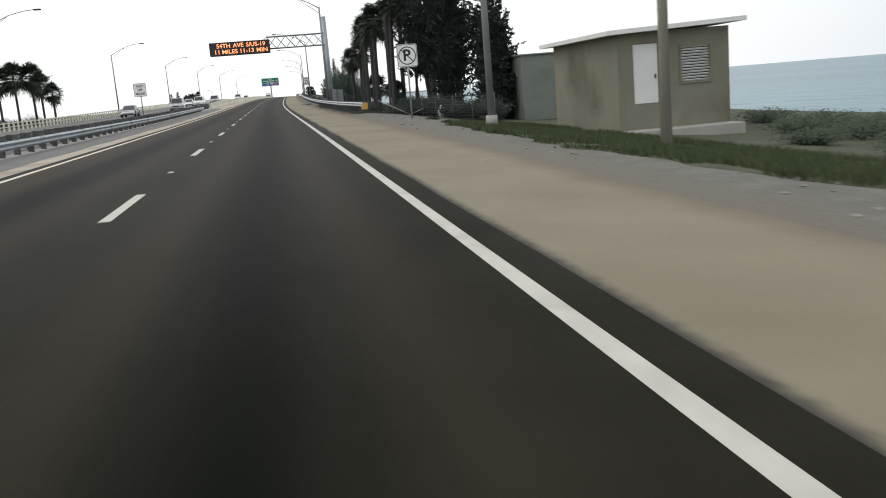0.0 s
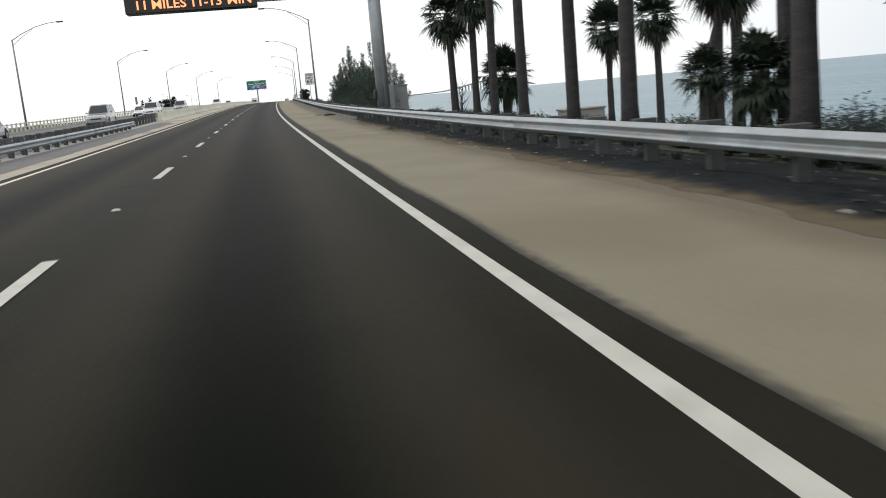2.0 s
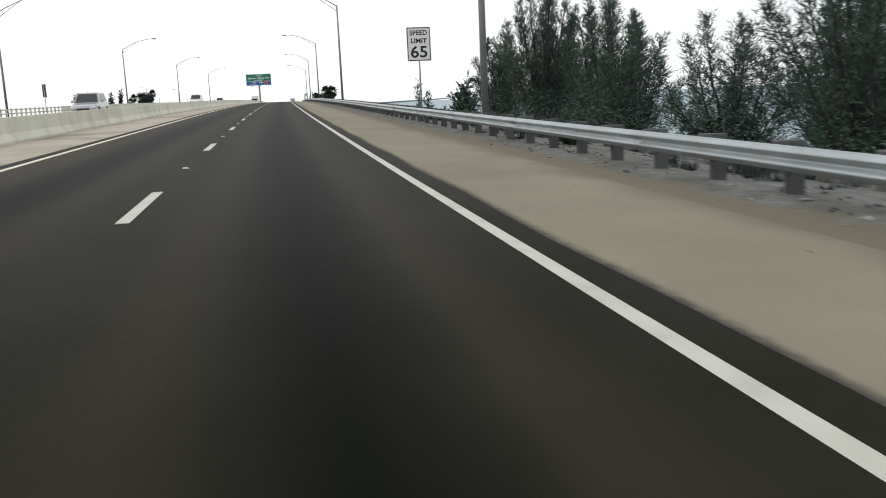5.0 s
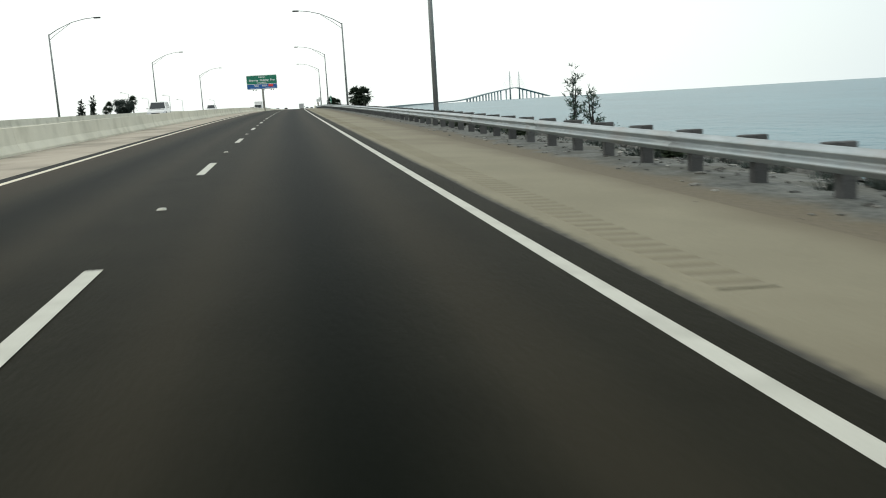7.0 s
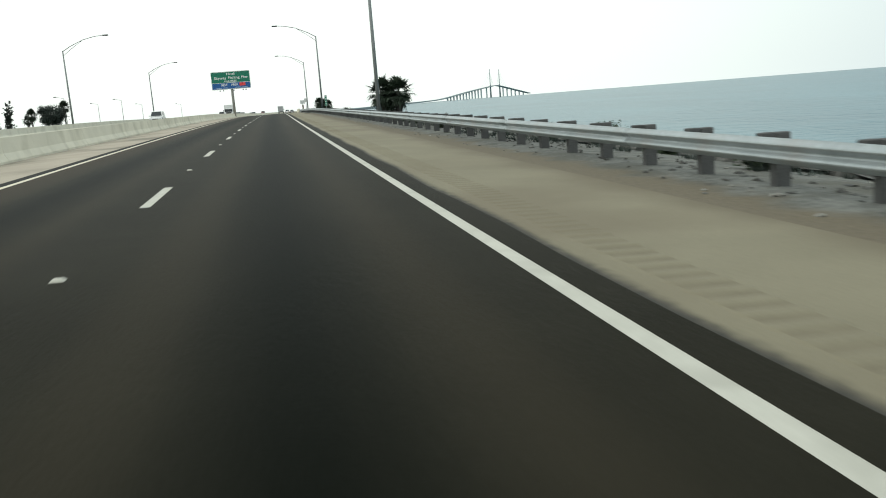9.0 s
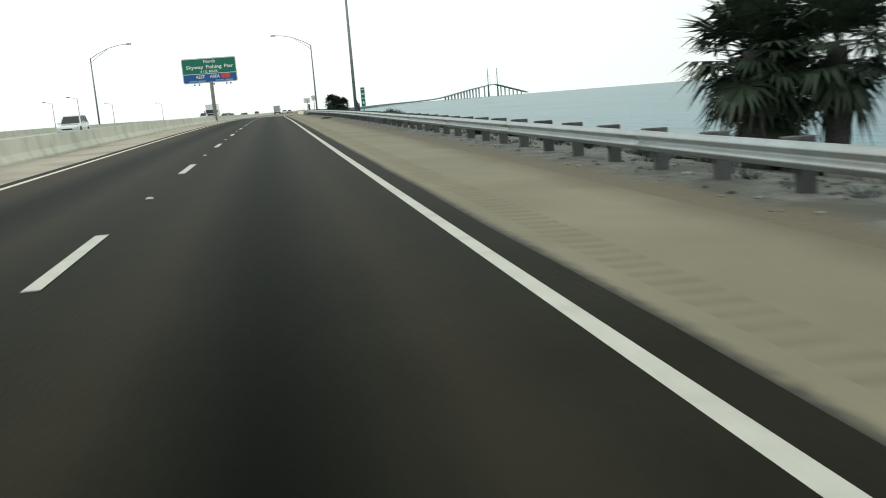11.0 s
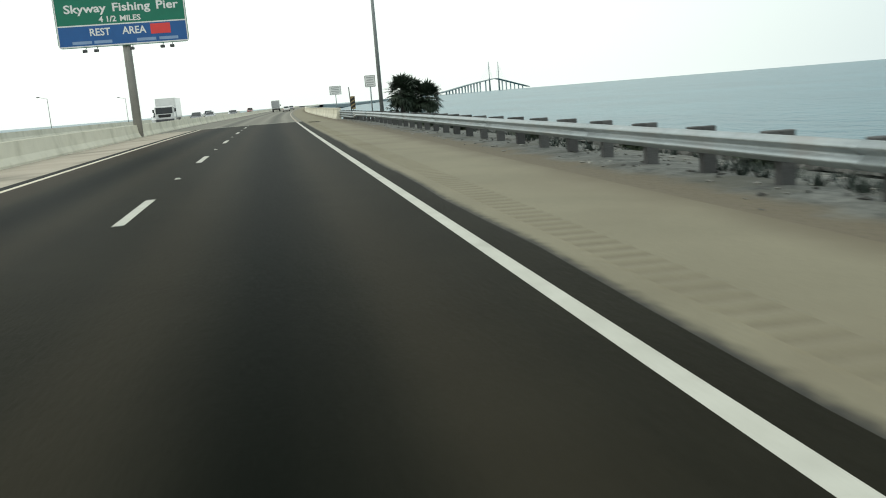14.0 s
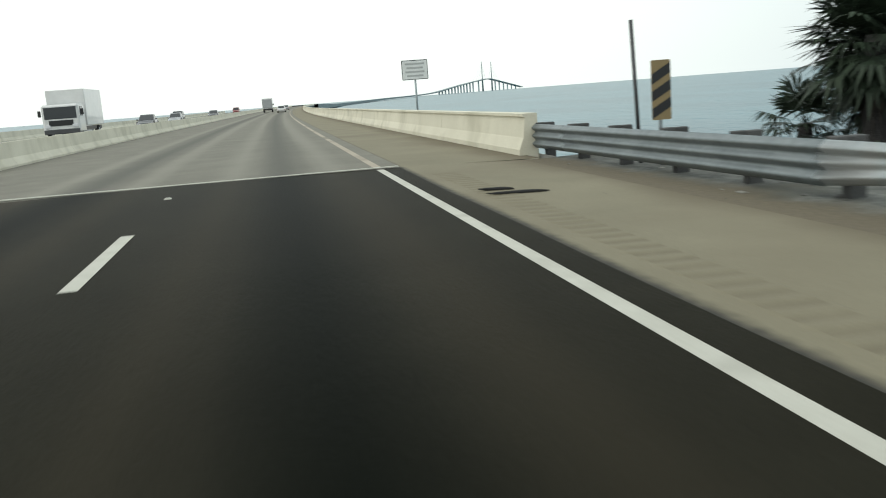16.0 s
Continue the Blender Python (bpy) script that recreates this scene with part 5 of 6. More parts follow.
def plume_tree(label, m, h, w, seed, stems=15):
    """Many stems fanning from the ground, each a narrow upswept plume of fine sprays; taller towards the middle."""
    rnd = random.Random(seed)
    t = thing("australian_pine", label, "tree", m)
    bm, bl_, tris = bmesh.new(), bmesh.new(), []
    for k in range(stems):
        rad = math.sqrt((k + 0.3) / stems)
        az = k * 2.39996 + rnd.uniform(-0.3, 0.3)
        hh = h * (1.0 - 0.55 * rad ** 1.4) * rnd.uniform(0.86, 1.06)
        out = Vector((math.cos(az), math.sin(az), 0)) * (w / 2) * rad
        pts = [out * (0.08 + 0.92 * (u / 8) ** 1.15) + Vector((rnd.uniform(-0.06, 0.06), rnd.uniform(-0.06, 0.06), hh * u / 8 - 0.2 * (u == 0))) for u in range(9)]
        tube(bm, pts, [(0.012 * hh + 0.02) * (1.02 - 0.96 * u / 8) for u in range(9)], 6)
        along = (pts[8] - pts[4]).normalized()
        n = int(26 * hh)
        for i in range(n):
            u = 0.10 + 0.90 * (i + rnd.random()) / n
            f = u * 8
            q = min(int(f), 7)
            p = pts[q].lerp(pts[q + 1], f - q)
            a = rnd.uniform(0, 6.28)
            reach = (0.22 + 1.15 * (1 - u) ** 0.7) * rnd.uniform(0.5, 1.15)
            d = (Vector((math.cos(a), math.sin(a), 0)) * 0.75 + along * rnd.uniform(0.5, 1.2)).normalized()
            e = p + d * reach
            if i % 3 == 0:
                tube(bl_, [p, e], [0.007, 0.002], 3, cap=False)
            for b in range(11):
                o_ = p.lerp(e, rnd.uniform(0.15, 1.0)) + Vector((rnd.gauss(0, 0.05), rnd.gauss(0, 0.05), rnd.gauss(0, 0.05)))
                g = (d + Vector((rnd.gauss(0, 0.38), rnd.gauss(0, 0.38), rnd.gauss(0.1, 0.38)))).normalized()
                sd = g.orthogonal().normalized()
                sd.rotate(Matrix.Rotation(rnd.uniform(0, 6.28), 3, g))
                sd *= rnd.uniform(0.012, 0.02)
                tris.append((o_ - sd, o_ + sd, o_ + g * rnd.uniform(0.12, 0.27)))
    part("trunk", bm, M_BARK, t)
    part("branchwork", bl_, M_BARK, t)
    leafmesh("foliage", tris, M_NEEDLE, t)


for la, y, h, w, sd in [(11.4, 155.0, 9.0, 6.0, 71), (13.6, 158.5, 6.6, 4.0, 80), (9.9, 175.0, 8.9, 4.0, 72), (11.4, 171.5, 8.4, 4.4, 73), (10.3, 166.5, 5.6, 4.0, 79), (13.0, 181.0, 7.6, 4.0, 78), (11.2, 161.0, 5.2, 4.6, 81), (9.0, 178.5, 5.6, 3.4, 82)]:
    plume_tree("feathery upswept tree behind the guardrail", on(la, y), h, w, sd)
    shrub("dense dark undergrowth below the feathery trees", on(la - 0.3, y - 0.8), 4.4, 2.5, seed=sd + 500, n=2600, material=M_NEEDLE)
pine("australian_pine", "feathery upswept tree behind the guardrail", on(8.6, 186.0), 2.1, 1.0, seed=74, branches=40, stems=3, tufts=7, per=8, low=0.05, up=0.9)
pine("young_pine", "thin sparse young pine by the water", on(14.4, 240.3), 4.4, 0.65, seed=75, branches=30, stems=2, tufts=4, per=7, low=0.10, up=0.8, leafw=0.03)
pine("young_pine", "thin sparse young pine by the water", on(15.7, 240.6), 3.2, 0.8, seed=76, branches=30, stems=3, tufts=4, per=6, low=0.08, up=0.8, leafw=0.03)
pine("bare_sapling", "leafless sapling by the shore", on(8.4, 99.0), 2.2, 0.9, seed=77, branches=30, stems=4, tufts=1, per=0, low=0.2, up=0.9)
# low scrub along the shore
rs = random.Random(5)
SCRUB_LAWN = [(14.9, 27.5, 2.6, 0.5), (14.6, 24, 3, 0.55), (16.8, 26.5, 3, 0.6), (13.6, 20.5, 2.6, 0.6), (17, 29.5, 3.2, 0.6), (11.4, 17.5, 2.2, 0.5), (17.5, 34, 3, 0.6), (12.2, 22.6, 2.2, 0.45), (16, 22, 3, 0.7), (14.4, 17.5, 3, 0.7)]
SCRUB_SHORE = [(8.5, 125.6, 1.7, 1.55), (9.2, 127.4, 1.5, 1.4), (11.1, 139, 0.8, 1.2), (9.2, 134.5, 0.9, 1.5), (8.2, 127, 1, 1.1), (8.8, 108.5, 1.4, 0.8)]
SCRUB_RAIL = [(7.8, 366.6, 1.5, 0.9), (8.6, 384, 1.6, 0.9), (9, 397, 1.4, 0.7), (7.7, 268, 1.4, 0.8), (8.1, 283, 1.1, 0.6), (9.4, 221, 2.2, 0.9), (8.5, 370.3, 1.5, 0.85), (8.9, 376.9, 2.5, 1.3), (5.1, 348.8, 1.2, 0.5), (8.6, 246, 2, 0.8), (8.7, 248.5, 2.2, 0.9), (8.6, 251, 1.8, 0.85), (5.1, 227.5, 1.3, 0.45)]
SCRUB = SCRUB_LAWN + SCRUB_SHORE + SCRUB_RAIL
for i in range(44):
    SCRUB.append((rs.uniform(5.3, 7.6), 128 + 7.2 * i + rs.uniform(0, 6), rs.uniform(0.7, 1.5), rs.uniform(0.25, 0.6)))
for i in range(46):
    SCRUB.append((rs.uniform(7.0, 9.4), 58 + 0.95 * i + rs.uniform(0, 1.6), rs.uniform(1.0, 2.3), rs.uniform(0.4, 0.8)))
for i, (la, y, w, h) in enumerate(SCRUB):
    shrub("low dark scrub on the shore bank", on(la, y), w, h, seed=100 + i, n=4200 if h > 1.1 else 1500 if w > 1.3 else 900, material=M_DARKLEAF if h > 1.1 else None)
# trees across the far carriageway
for i, (la, y, h, L) in enumerate([(-35.6, 122, 6.6, 2.5), (-33.4, 121.5, 7.1, 2.4), (-31.7, 123, 6.9, 2.4), (-32.2, 129, 6.0, 2.3), (-31.0, 130, 4.8, 1.9), (-45.3, 440, 5.6, 1.7), (-50.0, 433, 4.4, 1.5), (-51.6, 436, 3.4, 1.3)]):
    palm("cabbage_palm", "dark cabbage palm beyond the far carriageway", at(la, y, -0.9), h, L, leaves=60, seed=140 + i, dead=8, low=-60, group="palms across the road")


def round_tree(label, m, w, z0, z1, seed, clumps=60, per=70):
    """A broad-leaved tree: short trunk, spreading limbs and leaf clumps in an uneven round crown."""
    rnd = random.Random(seed)
    t = thing("broadleaf_tree", label, "tree", m)
    bm, bl_, tris = bmesh.new(), bmesh.new(), []
    fork = Vector((rnd.uniform(-0.1, 0.1), rnd.uniform(-0.1, 0.1), z0 + 0.25 * (z1 - z0)))
    tube(bm, [(0, 0, -0.2), fork * 0.55, fork], [0.05 * w, 0.038 * w, 0.028 * w], 9)
    mid, hz = Vector((0, 0, (z0 + z1) / 2)), (z1 - z0) / 2
    for i in range(clumps):
        d = Vector((rnd.gauss(0, 1), rnd.gauss(0, 1), rnd.gauss(0.15, 1))).normalized() * rnd.uniform(0.5, 1.0)
        c = mid + Vector((d.x * w / 2, d.y * w / 2, d.z * hz)) * (1 + 0.22 * noise.noise(d * 2.3 + Vector((seed, 0, 0))))
        if i % 4 == 0:
            tube(bl_, [fork, fork.lerp(c, 0.5) + Vector((0, 0, 0.1)), c], [0.014 * w, 0.008 * w, 0.003 * w], 5, cap=False)
        for k in range(per):
            o_ = c + Vector((rnd.gauss(0, 0.065), rnd.gauss(0, 0.065), rnd.gauss(0, 0.05))) * w
            g = Vector((rnd.gauss(0, 1), rnd.gauss(0, 1), rnd.gauss(0.2, 0.8))).normalized()
            sd = g.orthogonal().normalized() * rnd.uniform(0.012, 0.022) * w
            tris.append((o_ - sd, o_ + sd, o_ + g * rnd.uniform(0.03, 0.06) * w))
    part("trunk", bm, M_BARK, t)
    part("branchwork", bl_, M_BARK, t)
    leafmesh("foliage", tris, M_DARKLEAF, t)


round_tree("round dark broad-leaved tree beyond the far carriageway", at(-47.3, 437, -0.9), 5.3, 1.9, 6.0, 151, 90, 90)
round_tree("low round bush beside the far carriageway", at(-27.5, 262, -0.1), 3.4, 0.1, 2.6, 152)
for i, (la, y, h, sp) in enumerate([(-53.5, 430, 6.8, 1.3), (-56.8, 431, 6.1, 1.5)]):
    pine("australian_pine", "slender dark tree beyond the far carriageway", at(la, y, -0.9), h, sp, seed=170 + i, branches=60, stems=2, leafw=0.07, tufts=8, per=9, low=0.08, material=M_DARKLEAF)
for i in range(9):
    shrub("low dark hedge beyond the far carriageway", at(-40.5 - 1.9 * i, 436 + 1.5 * math.sin(i * 2.1), -0.9), 2.6, 1.5 + 0.4 * math.sin(i * 1.3), seed=190 + i, n=500, material=M_DARKLEAF)
for i in range(8):
    shrub("low dark hedge beyond the far carriageway", at(-31.5 - 0.7 * i, 121 + 2.0 * math.sin(i * 2.1), -0.55), 3.2, 1.7 + 0.4 * math.sin(i * 1.3), seed=180 + i, n=1100, material=M_DARKLEAF)

# grass by the building: soil and one sheet of blades


def lawn_edge(y):
    return float(np.interp(y, [9, 13, 17, 32, 42], [4.9, 4.5, 4.15, 4.5, 7.5])) + 0.14 * math.sin(y * 0.9) + 0.09 * math.sin(y * 2.7)


tagged(ribbon("lawn_soil", [(lambda y: lawn_edge(y), lambda y: gz(lawn_edge(y), y) + 0.004), (lambda y: lawn_edge(y) + 0.3, lambda y: gz(lawn_edge(y) + 0.3, y) + 0.02), (lambda y: max(lawn_edge(y) + 0.6, 7.0), lambda y: gz(max(lawn_edge(y) + 0.6, 7.0), y) + 0.035), (9.95, lambda y: gz(9.95, y) + 0.02)], -60, 42, 0.5, M_TURF), "dark grassy soil beside the building", "ground", **S)
rg = np.random.RandomState(8)
tris = []
for i in range(90000):
    y = rg.uniform(4, 41)
    la = rg.uniform(4.0, 9.9)
    if la < lawn_edge(y) or noise.noise(Vector((la * 0.7, y * 0.35, 0))) < -0.30:
        continue
    p = rp(la, y, gz(la, y))
    a, hh = rg.uniform(0, 6.28), rg.uniform(0.05, 0.20)
    s_ = Vector((math.cos(a), math.sin(a), 0)) * 0.012
    tris.append((p - s_, p + s_, p + Vector((rg.uniform(-0.06, 0.06), rg.uniform(-0.06, 0.06), hh))))
gobj = leafmesh("grass", tris, M_GRASS, None)
tagged(gobj, "short patchy green grass beside the building", "grass", kind="stuff")

# loose stones and litter along the verge
rk = np.random.RandomState(9)
vs, fs = [], []
ico = bmesh.new()
bmesh.ops.create_icosphere(ico, subdivisions=1, radius=1)
iv, ifc = [v.co.copy() for v in ico.verts], [[v.index for v in f.verts] for f in ico.faces]
ico.free()
for i in range(2600):
    y = rk.uniform(0, 447)
    la = rk.uniform(3.2, 7.2)
    s_ = (abs(rk.normal(0, 0.020)) + 0.011) * (0.6 if 56 < y < 108 else 1.0)
    p = rp(la, y, gz(la, y) + 0.01)
    b0 = len(vs)
    for v in iv:
        vs.append(p + Vector((v.x * s_ * 1.5, v.y * s_ * 1.5, v.z * s_ * 0.45)) * (1 + 0.3 * rk.uniform(-1, 1)))
    fs += [tuple(b0 + k for k in f) for f in ifc]
ms = bpy.data.meshes.new("verge_stones")
ms.from_pydata(vs, [], fs)
tagged(mesh_ob("verge_stones", ms, leaf_mat("stone_chips", (0.10, 0.098, 0.085), (0.30, 0.29, 0.26))), "scattered pale stones and shell on the verge", "stones", kind="stuff")
# dark twigs, weeds and leaf litter below the rail
lv, lf = [], []
for i in range(4200):
    y = rk.uniform(2, 447)
    la = rk.normal(4.9, 0.6) if i % 4 else rk.uniform(3.5, 7.2)
    if noise.noise(Vector((la * 0.8, y * 0.22, 4.0))) < -0.05 or (y < 58 and i % 5):
        continue
    p = rp(max(la, 3.15), y, gz(max(la, 3.15), y) + 0.012)
    b0, kk, r_ = len(lv), 7, rk.uniform(0.03, 0.11)
    lv.append(p + Vector((0, 0, rk.uniform(0.006, 0.03))))
    for k in range(kk):
        a = k / kk * math.tau
        q_ = r_ * rk.uniform(0.45, 1.25)
        lv.append(p + Vector((math.cos(a) * q_ * 0.7, math.sin(a) * q_, rk.uniform(-0.015, 0.012))))
    lf += [(b0, b0 + 1 + k, b0 + 1 + (k + 1) % kk) for k in range(kk)]
for i in range(50):
    y, la, r_ = rk.uniform(2, 447), rk.uniform(1.3, 3.1), rk.uniform(0.012, 0.032)
    p = rp(la, y, float(np.interp(la, [0.75, 1.6, 2.85, 3.3], [-0.012, -0.03, -0.07, -0.078])) + 0.004)
    b0 = len(lv)
    lv.append(p + Vector((0, 0, 0.005)))
    for k in range(6):
        a = k / 6 * math.tau
        q_ = r_ * rk.uniform(0.4, 1.3)
        lv.append(p + Vector((math.cos(a) * q_, math.sin(a) * q_ * 1.8, 0)))
    lf += [(b0, b0 + 1 + k, b0 + 1 + (k + 1) % 6) for k in range(6)]
ml = bpy.data.meshes.new("verge_litter")
ml.from_pydata(lv, [], lf)
tagged(mesh_ob("verge_litter", ml, leaf_mat("dark_litter", (0.018, 0.018, 0.016), (0.052, 0.049, 0.040))), "dark litter and low weeds below the guardrail", "litter", kind="stuff")
# low weeds in tufts along the rail
tris = []
for i in range(2300):
    y = rk.uniform(60, 447)
    la = rk.uniform(4.5, 7.2)
    if noise.noise(Vector((la * 0.9, y * 0.16, 9.0))) < 0.02:
        continue
    p = rp(la, y, gz(la, y))
    r_, hh = rk.uniform(0.06, 0.28), rk.uniform(0.06, 0.30)
    for k in range(26):
        a, q_ = rk.uniform(0, 6.28), r_ * math.sqrt(rk.rand())
        o_ = p + Vector((math.cos(a) * q_, math.sin(a) * q_, 0))
        s_ = Vector((math.sin(a), -math.cos(a), 0)) * rk.uniform(0.006, 0.02)
        tris.append((o_ - s_, o_ + s_, o_ + Vector((math.cos(a) * q_ * 0.7 + rk.uniform(-0.06, 0.06), math.sin(a) * q_ * 0.7 + rk.uniform(-0.06, 0.06), hh * rk.uniform(0.4, 1.0)))))
tagged(leafmesh("verge_weeds", tris, M_DARKLEAF, None), "low dark weeds in tufts along the guardrail", "weeds", kind="stuff")
# riprap boulders on the shore
vs, fs = [], []
for i in range(2800):
    y = rk.uniform(100, 452)
    la = rk.uniform(7.6, 12.2) if i % 2 else rk.uniform(7.3, 9.2)
    s_ = rk.uniform(0.15, 0.5)
    p = rp(la, y, gz(la, max(y, 129)) + 0.05)
    b0 = len(vs)
    q = Euler((rk.uniform(0, 6), rk.uniform(0, 6), rk.uniform(0, 6))).to_matrix()
    for v in iv:
        vs.append(p + q @ Vector((v.x * s_ * 1.2, v.y * s_, v.z * s_ * 0.7)) * (1 + 0.2 * rk.uniform(-1, 1)))
    fs += [tuple(b0 + k for k in f) for f in ifc]
ms = bpy.data.meshes.new("shore_boulders")
ms.from_pydata(vs, [], fs)
tagged(mesh_ob("shore_boulders", ms, M_ROCK), "grey riprap boulders along the water", "boulders", kind="stuff")

# turf clods on the shoulder and the leaning plank
def clod(lat, y, w, l_, h, label, material):
    c = thing("turf_clod", label, "debris", lay(lat, y, -0.08))
    rnd = random.Random(int(y))
    tris = []
    bm = bmesh.new()
    bmesh.ops.create_icosphere(bm, subdivisions=3, radius=1)
    for v in bm.verts:
        k = 1 + 0.35 * noise.noise(v.co * 2.1 + Vector((y, 0, 0)))
        v.co = Vector((v.co.x * w / 2 * k, v.co.y * l_ / 2 * k, max(0, v.co.z) * h * k))
    part("clump", bm, material, c)
    for i in range(260):
        a, r_ = rnd.uniform(0, 6.28), math.sqrt(rnd.random())
        p = Vector((math.cos(a) * r_ * w / 2, math.sin(a) * r_ * l_ / 2, h * (1 - r_ * r_) * 0.7))
        g = Vector((rnd.gauss(0, 0.6), rnd.gauss(0, 0.6), 0.6)).normalized()
        s_ = g.orthogonal().normalized() * 0.008
        tris.append((p - s_, p + s_, p + g * rnd.uniform(0.05, 0.14)))
    leafmesh("grass_blades", tris, M_GRASS, c)
    return c


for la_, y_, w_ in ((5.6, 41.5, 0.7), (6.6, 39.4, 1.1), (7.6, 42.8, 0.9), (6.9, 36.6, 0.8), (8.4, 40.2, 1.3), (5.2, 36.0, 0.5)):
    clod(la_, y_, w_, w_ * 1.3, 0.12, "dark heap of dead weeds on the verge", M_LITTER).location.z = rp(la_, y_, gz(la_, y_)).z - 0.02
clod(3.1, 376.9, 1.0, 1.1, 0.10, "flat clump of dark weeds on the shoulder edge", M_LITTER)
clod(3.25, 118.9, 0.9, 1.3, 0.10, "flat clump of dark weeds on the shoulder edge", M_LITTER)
clod(3.3, 88.0, 0.6, 0.8, 0.06, "flat clump of brown weeds on the shoulder edge", M_TURF)

for la_, y_, l_, tn in ((1.1, 442.75, 0.85, 86), (0.95, 443.3, 0.5, 80), (2.6, 120.3, 0.7, 40)):
    td = thing("tyre_strip", "curled strip of black tyre rubber lying on the shoulder", "debris", lay(la_, y_, -0.012 - 0.029 * max(0.0, la_ - 0.75), tn))
    bm = bmesh.new()
    tube(bm, [(0.03 * math.sin(u * 5), (u - 0.5) * l_, 0.012 + 0.03 * u * u) for u in (0, 0.2, 0.4, 0.6, 0.8, 1.0)], [0.008, 0.028, 0.032, 0.026, 0.022, 0.006], 6)
    part("strip", bm, M_TYRE, td)

# torn steel sheet leaning behind the rail
bd = thing("leaning_sheet", "dark torn sheet leaning behind the guardrail", "debris", at(4.45, 362.3, -0.2))
bm = bmesh.new()
n = 12
rows = []
for i in range(n + 1):
    u = i / n
    y = -3.1 * u
    zt = 1.60 - 0.84 * u + 0.03 * math.sin(u * 17)
    zb = float(np.interp(u, [0, 0.08, 0.30, 0.45, 0.9, 1], [1.05, 0.92, 0.66, 0.5, 0.42, 0.55]))
    bow = 0.07 * math.sin(u * 5)
    rows.append([bm.verts.new((bow, y, zb)), bm.verts.new((bow + 0.05, y, zb * 0.5 + zt * 0.5)), bm.verts.new((bow, y + 0.02 * math.sin(u * 23), zt))])
for a, b in zip(rows[:-1], rows[1:]):
    for k in range(2):
        bm.faces.new((a[k], b[k], b[k + 1], a[k + 1]))
o = part("sheet", bm, M_TARP, bd)
o.modifiers.new("thickness", "SOLIDIFY").thickness = 0.02
bm = bmesh.new()
tube(bm, [(0.02, -2.35, 0.0), (0.03, -2.4, 0.8), (0.03, -2.35, 1.26)], [0.035, 0.035, 0.03], 8)
part("stake", bm, M_TARP, bd)


# ================= vehicles =================
def paint(name, c):
    m = flat(name, c, 0.3)
    m.node_tree.nodes["Principled BSDF"].inputs["Coat Weight"].default_value = 0.6
    return m


P_WHITE, P_SILVER, P_DARK, P_RED = paint("white_car_paint", (0.65, 0.65, 0.64)), paint("silver_car_paint", (0.32, 0.33, 0.34)), paint("dark_car_paint", (0.03, 0.033, 0.04)), paint("red_car_paint", (0.22, 0.02, 0.02))


def wheels(t, xs, ys, r):
    first = None
    for x in xs:
        for y in ys:
            if first is None:
                bm = bmesh.new()
                bmesh.ops.create_cone(bm, cap_ends=True, segments=18, radius1=r, radius2=r, depth=0.24, matrix=Matrix.Rotation(radians(90), 4, "Y"))
                first = part("wheel", bm, M_TYRE, t)
                bm = bmesh.new()
                bmesh.ops.create_cone(bm, cap_ends=True, segments=12, radius1=r * 0.6, radius2=r * 0.5, depth=0.26, matrix=Matrix.Rotation(radians(90), 4, "Y"))
                part("rim", bm, M_GALV, first)
                o = first
            else:
                o = new("wheel", first.data)
                o.parent = t
                c = new("rim", first.children[0].data)
                c.parent = o
            o.location = (x, y, r)


def loft(bm, rings):
    """Skin through rings of equal point counts, closed at both ends."""
    vr = [[bm.verts.new(p) for p in r] for r in rings]
    n_ = len(vr[0])
    for a, b in zip(vr[:-1], vr[1:]):
        for i in range(n_):
            bm.faces.new((a[i], a[(i + 1) % n_], b[(i + 1) % n_], b[i]))
    bm.faces.new(vr[0][::-1])
    bm.faces.new(vr[-1])
    bmesh.ops.recalc_face_normals(bm, faces=bm.faces)


def pane(name, corners, u0, u1, v0, v1, material, parent, out=0.008):
    """A glazed panel set on a four-cornered face (bottom left, bottom right, top right, top left)."""
    a, b, c, d = [Vector(q) for q in corners]
    nrm = (b - a).cross(d - a).normalized()
    at_ = lambda u, v: (a.lerp(b, u)).lerp(d.lerp(c, u), v)
    q = [at_(u0, v0), at_(u1, v0), at_(u1 - 0.015, v1), at_(u0 + 0.015, v1)]
    bm = bmesh.new()
    lo = [bm.verts.new(p - nrm * 0.02) for p in q]
    hi = [bm.verts.new(p + nrm * out) for p in q]
    bm.faces.new(hi)
    for i in range(4):
        bm.faces.new((lo[i], lo[(i + 1) % 4], hi[(i + 1) % 4], hi[i]))
    bmesh.ops.recalc_face_normals(bm, faces=bm.faces)
    return part(name, bm, material, parent)


